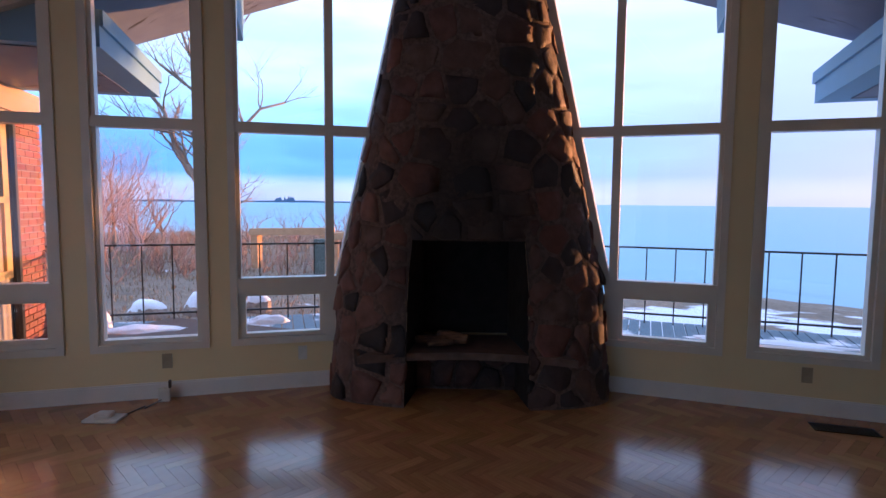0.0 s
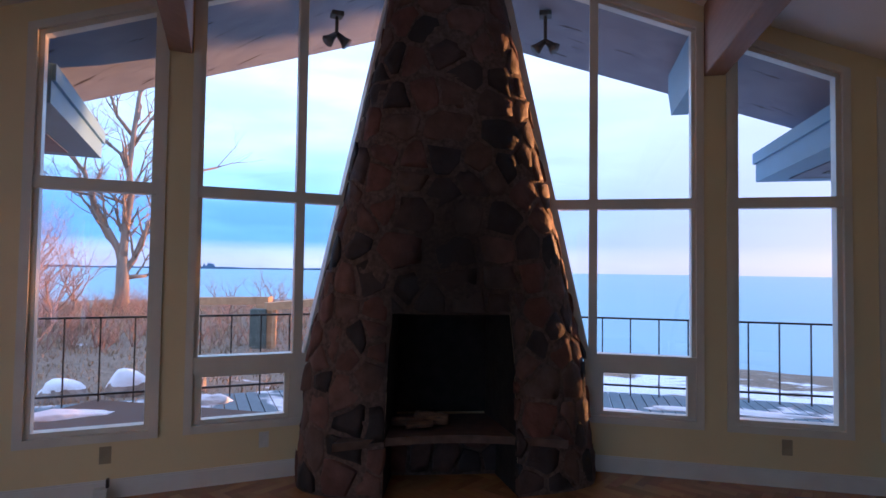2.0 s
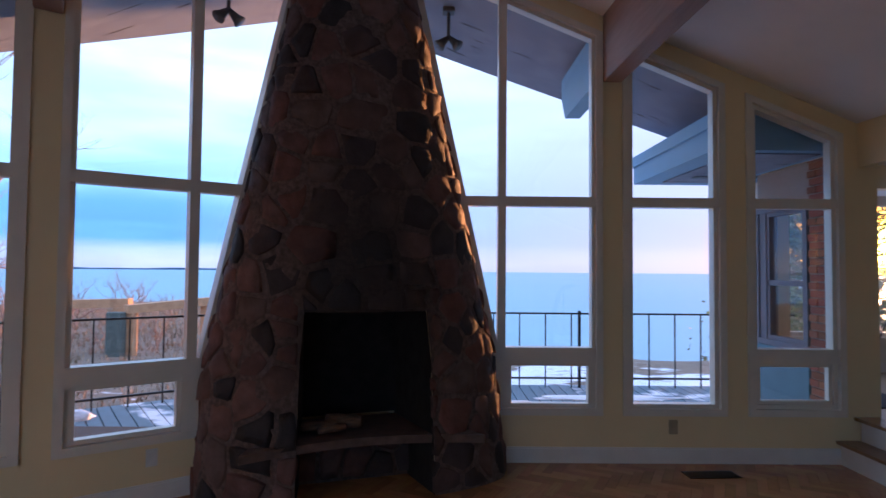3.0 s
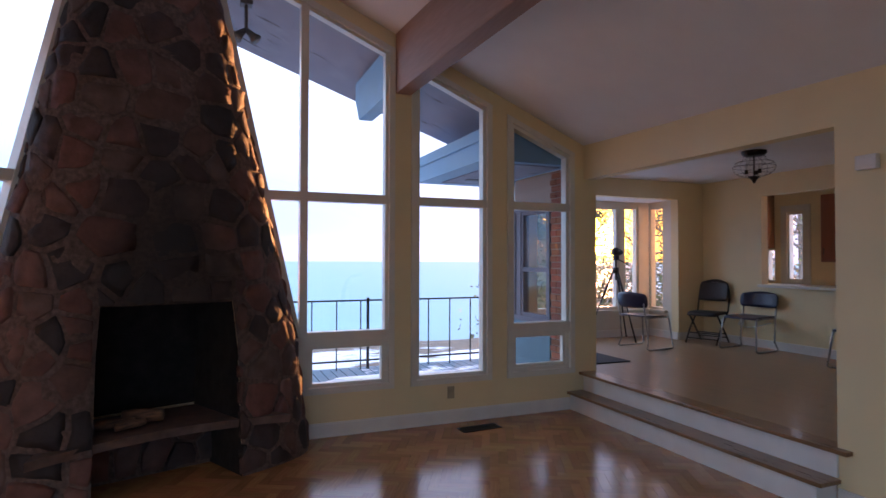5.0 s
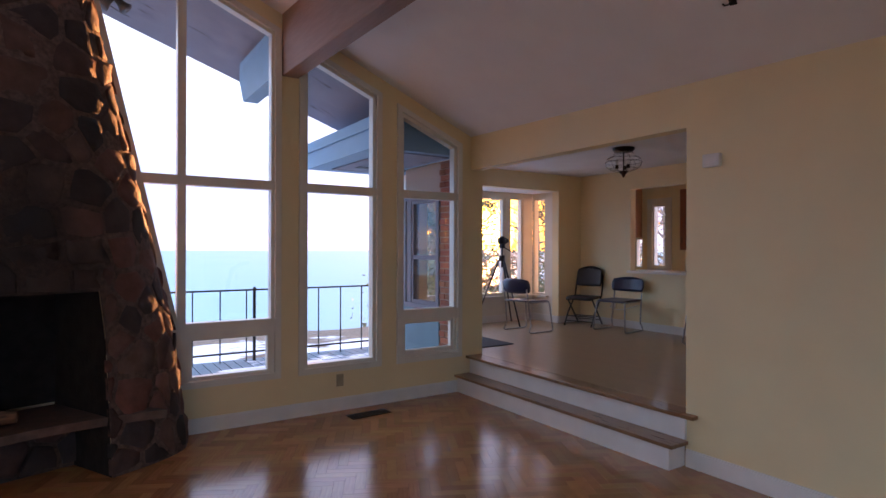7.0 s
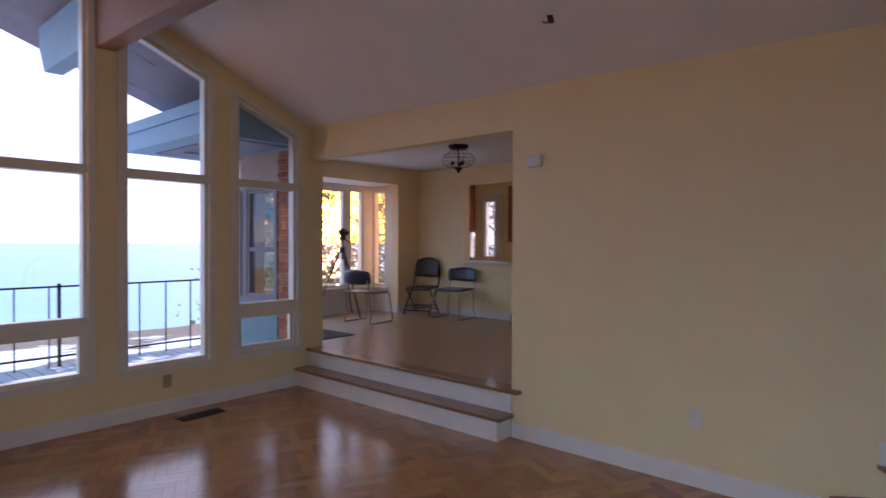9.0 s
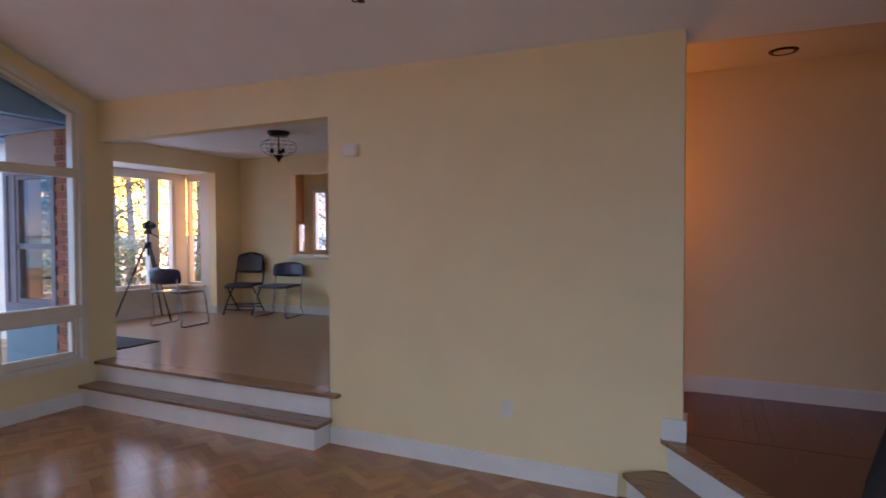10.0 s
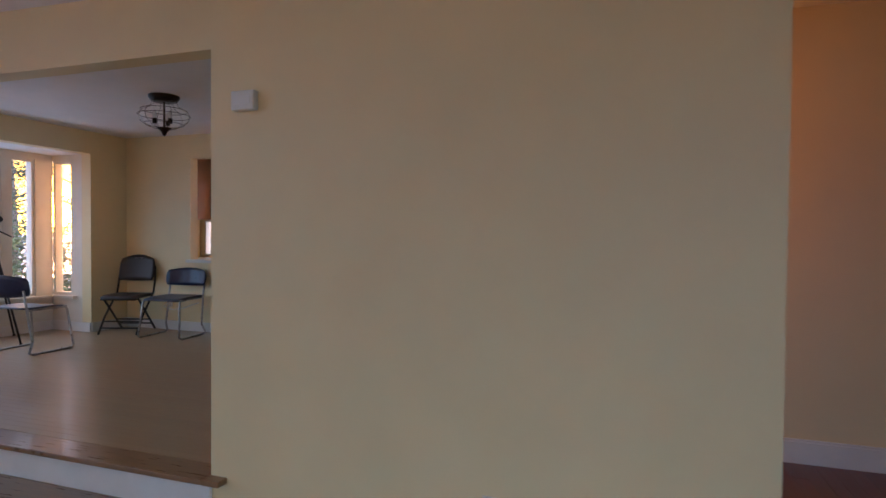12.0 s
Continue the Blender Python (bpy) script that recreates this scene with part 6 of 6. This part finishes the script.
# brush and dead grass on the left slope
rng = random.Random(8)
bm = bmesh.new()
for k in range(9000):
    a = rng.uniform(0.02, 1.0)
    ang = radians(-70 + 56 * rng.random())
    dist = 7.5 + 18 * rng.random() ** 0.8
    x, y = -2.9 + math.sin(ang) * dist, -4.64 + math.cos(ang) * dist
    v = Vector((x, y, 0)) - APEX
    if max(v.y, v.dot(NL)) < 3.2 or (v.dot(UL) > 4.0 and v.dot(NL) < 5):
        continue
    z = ground_height(x, y)
    if z < -2.5:
        continue
    h = rng.uniform(0.10, 0.30) * (0.6 if dist < 14 else 1) * (1.8 if rng.random() < 0.2 and dist > 15 else 1)
    for j in range(3):
        d = Vector((rng.uniform(-0.5, 0.5), rng.uniform(-0.5, 0.5), 1)).normalized() * h
        w = rng.uniform(0.005, 0.014)
        s_ = Vector((rng.uniform(-1, 1), rng.uniform(-1, 1), 0)).normalized() * w
        b0 = Vector((x + rng.uniform(-0.1, 0.1), y + rng.uniform(-0.1, 0.1), z - 0.03))
        bend = Vector((rng.uniform(-0.2, 0.2), rng.uniform(-0.2, 0.2), -0.05)) * h
        m1 = b0 + d * 0.6
        vs = [bm.verts.new(p_) for p_ in (b0 - s_, b0 + s_, m1 + s_ * 0.7, m1 - s_ * 0.7)]
        tp = bm.verts.new(b0 + d + bend)
        bm.faces.new(vs), bm.faces.new((vs[3], vs[2], tp))
ob = tagged(mesh_object("dead_grass", bm, M_GRASS), "tangled brown dead grass and weeds on the slope", "grass", kind="stuff")

bm = bmesh.new()
rng = random.Random(9)
for k in range(330):
    ang = radians(-68 + 44 * rng.random() ** 1.3)
    dist = 13 + 11 * rng.random()
    x, y = -2.9 + math.sin(ang) * dist, -4.64 + math.cos(ang) * dist
    if ang > radians(-38) and rng.random() < 0.75:
        continue
    v = Vector((x, y, 0)) - APEX
    if v.dot(NL) < 5:
        continue
    z = ground_height(x, y)
    if z < -2.5:
        continue
    h = rng.uniform(0.9, 2.2) * (1.5 if ang < radians(-48) else 0.5)
    for j in range(3):
        d = Vector((rng.uniform(-0.6, 0.6), rng.uniform(-0.6, 0.6), 1)).normalized()
        limb(bm, Vector((x, y, z - 0.05)), d, h * 0.55, 0.013, rng, 3, 4, 0.5, 0.1, (2, 3))
tagged(mesh_object("brush", bm, M_TWIG), "leafless reddish brush along the bluff", "brush", kind="stuff")


def leafy_tree(x, y, h, r, seed, label, leaf, count, spread, low, name="leafy_tree", size=1.0):
    rng = random.Random(seed)
    t = thing(name, label, "tree", None, "trees beside the wing")
    z = ground_height(x, y) - 0.1
    bm, bm2, tips = bmesh.new(), bmesh.new(), []
    tube(bm, [(x, y, z), (x + 0.06, y, z + h * 0.3), (x, y + 0.05, z + h * 0.62), (x + 0.04, y, z + h * 0.96)], r, 8, [r * 1.2, r, r * 0.6, r * 0.12])
    part("trunk", bm, M_BARK, t, smooth=True)
    for k in range(26):
        f = low + (0.95 - low) * k / 26
        a = k * 2.4 + rng.uniform(-0.4, 0.4)
        ln = spread * (1.08 - f) * rng.uniform(0.7, 1.15)
        d = Vector((math.cos(a), math.sin(a), rng.uniform(-0.1, 0.35))).normalized()
        limb(bm2, Vector((x, y, z + h * f)), d, ln, r * 0.28, rng, 2, 5, 0.5, 0.05, (2, 4), tips)
    part("branches", bm2, M_BARK, t, smooth=True)
    bm = bmesh.new()
    for k in range(count):
        p_ = rng.choice(tips) + Vector((rng.gauss(0, 1), rng.gauss(0, 1), rng.gauss(0, 0.7))) * 0.16
        u = Vector((rng.gauss(0, 1), rng.gauss(0, 1), rng.gauss(0, 1))).normalized()
        w = u.orthogonal().normalized()
        s_ = rng.uniform(0.035, 0.075) * size
        vs = [bm.verts.new(p_ + o) for o in (-u * s_, w * s_ * 0.55, u * s_ * 1.2, -w * s_ * 0.55)]
        bm.faces.new(vs)
    part("crown", bm, leaf, t, "sparse crown of small leaves")


leafy_tree(6.9, 9.8, 6.5, 0.12, 51, "thin evergreen screening the low sun", M_NEEDLE, 3000, 1.5, 0.06)
leafy_tree(6.1, 9.5, 5.0, 0.09, 52, "yellowing small tree outside the bay", M_LEAF, 1500, 1.3, 0.10)
leafy_tree(10.0, 8.6, 7.0, 0.16, 53, "thin evergreen beside the wing", M_NEEDLE, 2600, 2.2, 0.06)
leafy_tree(13.2, 13.5, 8.0, 0.16, 54, "tall thin tree against the sunset", M_LEAF, 1600, 2.2, 0.12)
leafy_tree(9.6, 12.8, 7.0, 0.13, 55, "tall thin tree against the sunset", M_LEAF, 1500, 1.8, 0.10)
leafy_tree(10.5, 5.0, 6.0, 0.14, 56, "bare-looking tree outside the kitchen", M_LEAF, 2600, 2.2, 0.10)
# evergreens added to keep the low sun off the left windows
for dx_, dy_, sd in ((15.7, 25.9, 61), (14.8, 26.6, 62)):
    leafy_tree(dx_, dy_, 16.5, 0.22, sd, "tall dense evergreen added to shade the left windows", M_NEEDLE, 7000, 1.35, 0.35, size=2.8)
rng = random.Random(77)
bm = bmesh.new()
for k in range(11000):
    f = rng.random()
    x, y = 3.4 + 9.6 * f + rng.gauss(0, 0.5), 8.2 - 1.2 * f + rng.gauss(0, 0.55)
    p_ = Vector((x, y, ground_height(x, y) + rng.random() ** 1.2 * (1.75 + 0.25 * math.sin(x * 2.3) + 0.2 * math.sin(x * 7.1))))
    u = Vector((rng.gauss(0, 1), rng.gauss(0, 1), rng.gauss(0, 1))).normalized()
    w, s_ = u.orthogonal().normalized(), rng.uniform(0.04, 0.085)
    bm.faces.new([bm.verts.new(p_ + o) for o in (-u * s_, w * s_ * 0.5, u * s_ * 1.2, -w * s_ * 0.5)])
tagged(mesh_object("shrubs", bm, M_LEAF), "low tangled shrubs outside the bay window", "shrubs", kind="stuff")

# ---------------------------------------------------------------- parquet
PW, PL = 0.07, 0.28
bm = box(bmesh.new(), -PL / 2 + 0.0006, PL / 2 - 0.0006, -PW / 2 + 0.0006, PW / 2 - 0.0006, -0.011, 0.0, bevel=0.0)
parquet_mesh = bpy.data.meshes.new("block")
bm.to_mesh(parquet_mesh)
bm.free()
parquet_mesh.materials.append(M_OAK)
floor_ob = bpy.data.objects["floor"]
TURN = math.atan2(AXIS.y, AXIS.x) + radians(45)
near, rest = [], []
cu, cv = Vector((math.cos(TURN), math.sin(TURN), 0)), Vector((-math.sin(TURN), math.cos(TURN), 0))
O = Vector((-3.2, -2.2, 0))
for i in range(-170, 170):
    for j in range(-30, 30):
        # herringbone: a long block, then one across it, stepping by one width
        bx, by = i * PW + j * 2 * PL * 0.5, i * PW - j * 2 * PL * 0.5
        for c, ang in (((bx, by), 0.0), ((bx + PL / 2 + PW / 2, by - PL / 2 + PW / 2), 90.0)):
            p_ = O + cu * c[0] + cv * c[1]
            if not (-8.3 < p_.x < 0.11 and -9.3 < p_.y < 0.1):
                continue
            if (p_ - APEX).dot(NL) > 0.1 or (p_ - APEX).dot(UL) > 4.3:
                continue
            q = p_ - HP
            if q.dot(-NL) > -0.1 and q.dot(UL) < LEN:
                continue
            (near if -4.9 < p_.x < -1.4 and -2.9 < p_.y < -0.3 else rest).append((p_, ang))
near.sort(key=lambda e: (e[0] - Vector((-3.2, -1.8, 0))).length)
rest += near[300:]
for p_, ang in near[:300]:
    ob = new("block", parquet_mesh)
    ob.parent = floor_ob
    ob.matrix_basis = Matrix.Translation(p_) @ Matrix.Rotation(TURN + radians(ang), 4, "Z")
vs, fs = [], []
for p_, ang in rest:
    m = Matrix.Translation(p_) @ Matrix.Rotation(TURN + radians(ang), 4, "Z")
    k = len(vs)
    a, b = PL / 2 - 0.0006, PW / 2 - 0.0006
    vs += [tuple(m @ Vector(c)) for c in ((-a, -b, 0), (a, -b, 0), (a, b, 0), (-a, b, 0), (-a, -b, -0.011), (a, -b, -0.011), (a, b, -0.011), (-a, b, -0.011))]
    fs += [tuple(k + i for i in f) for f in ((0, 1, 2, 3), (0, 4, 5, 1), (1, 5, 6, 2), (2, 6, 7, 3), (3, 7, 4, 0))]
me = bpy.data.meshes.new("blocks")
me.from_pydata(vs, [], fs)
me.materials.append(M_OAKREST)
ob = new("blocks", me)
ob.parent = floor_ob
ob["kind"] = "stuff"


PLANK = bpy.data.meshes.new("plank")
bm = box(bmesh.new(), 0, 1, 0, 1, -0.011, 0)
bm.to_mesh(PLANK)
bm.free()
PLANK.materials.append(None)


def planks(parent, material, x0, x1, y0, y1, z, w, along_x, seed):
    """Floor strips, each its own piece."""
    rng = random.Random(seed)
    me = PLANK.copy()
    me.materials[0] = material
    a0, a1, b0, b1 = (y0, y1, x0, x1) if along_x else (x0, x1, y0, y1)
    a = a0
    while a < a1 - 0.01:
        b = b0 - rng.random() * 1.2
        while b < b1:
            ln = rng.uniform(0.9, 2.0)
            p0, p1, q0, q1 = a + 0.0008, min(a + w, a1) - 0.0008, max(b, b0) + 0.0008, min(b + ln, b1) - 0.0008
            if q1 > q0:
                ob = new("plank", me)
                ob.parent = bpy.data.objects[parent]
                x, y, dx, dy = (q0, p0, q1 - q0, p1 - p0) if along_x else (p0, q0, p1 - p0, q1 - q0)
                ob.matrix_basis = pose(x, y, z) @ Matrix.Diagonal((dx, dy, 1, 1))
            b += ln
        a += w


planks("floor_dining", M_STRIP, 0.112, 3.28, -2.88, 2.09, FLOOR2, 0.062, False, 1)
planks("floor_hall", M_DARKFLOOR, 0.132, 1.14, -9.4, -5.1, FLOOR2, 0.07, True, 2)
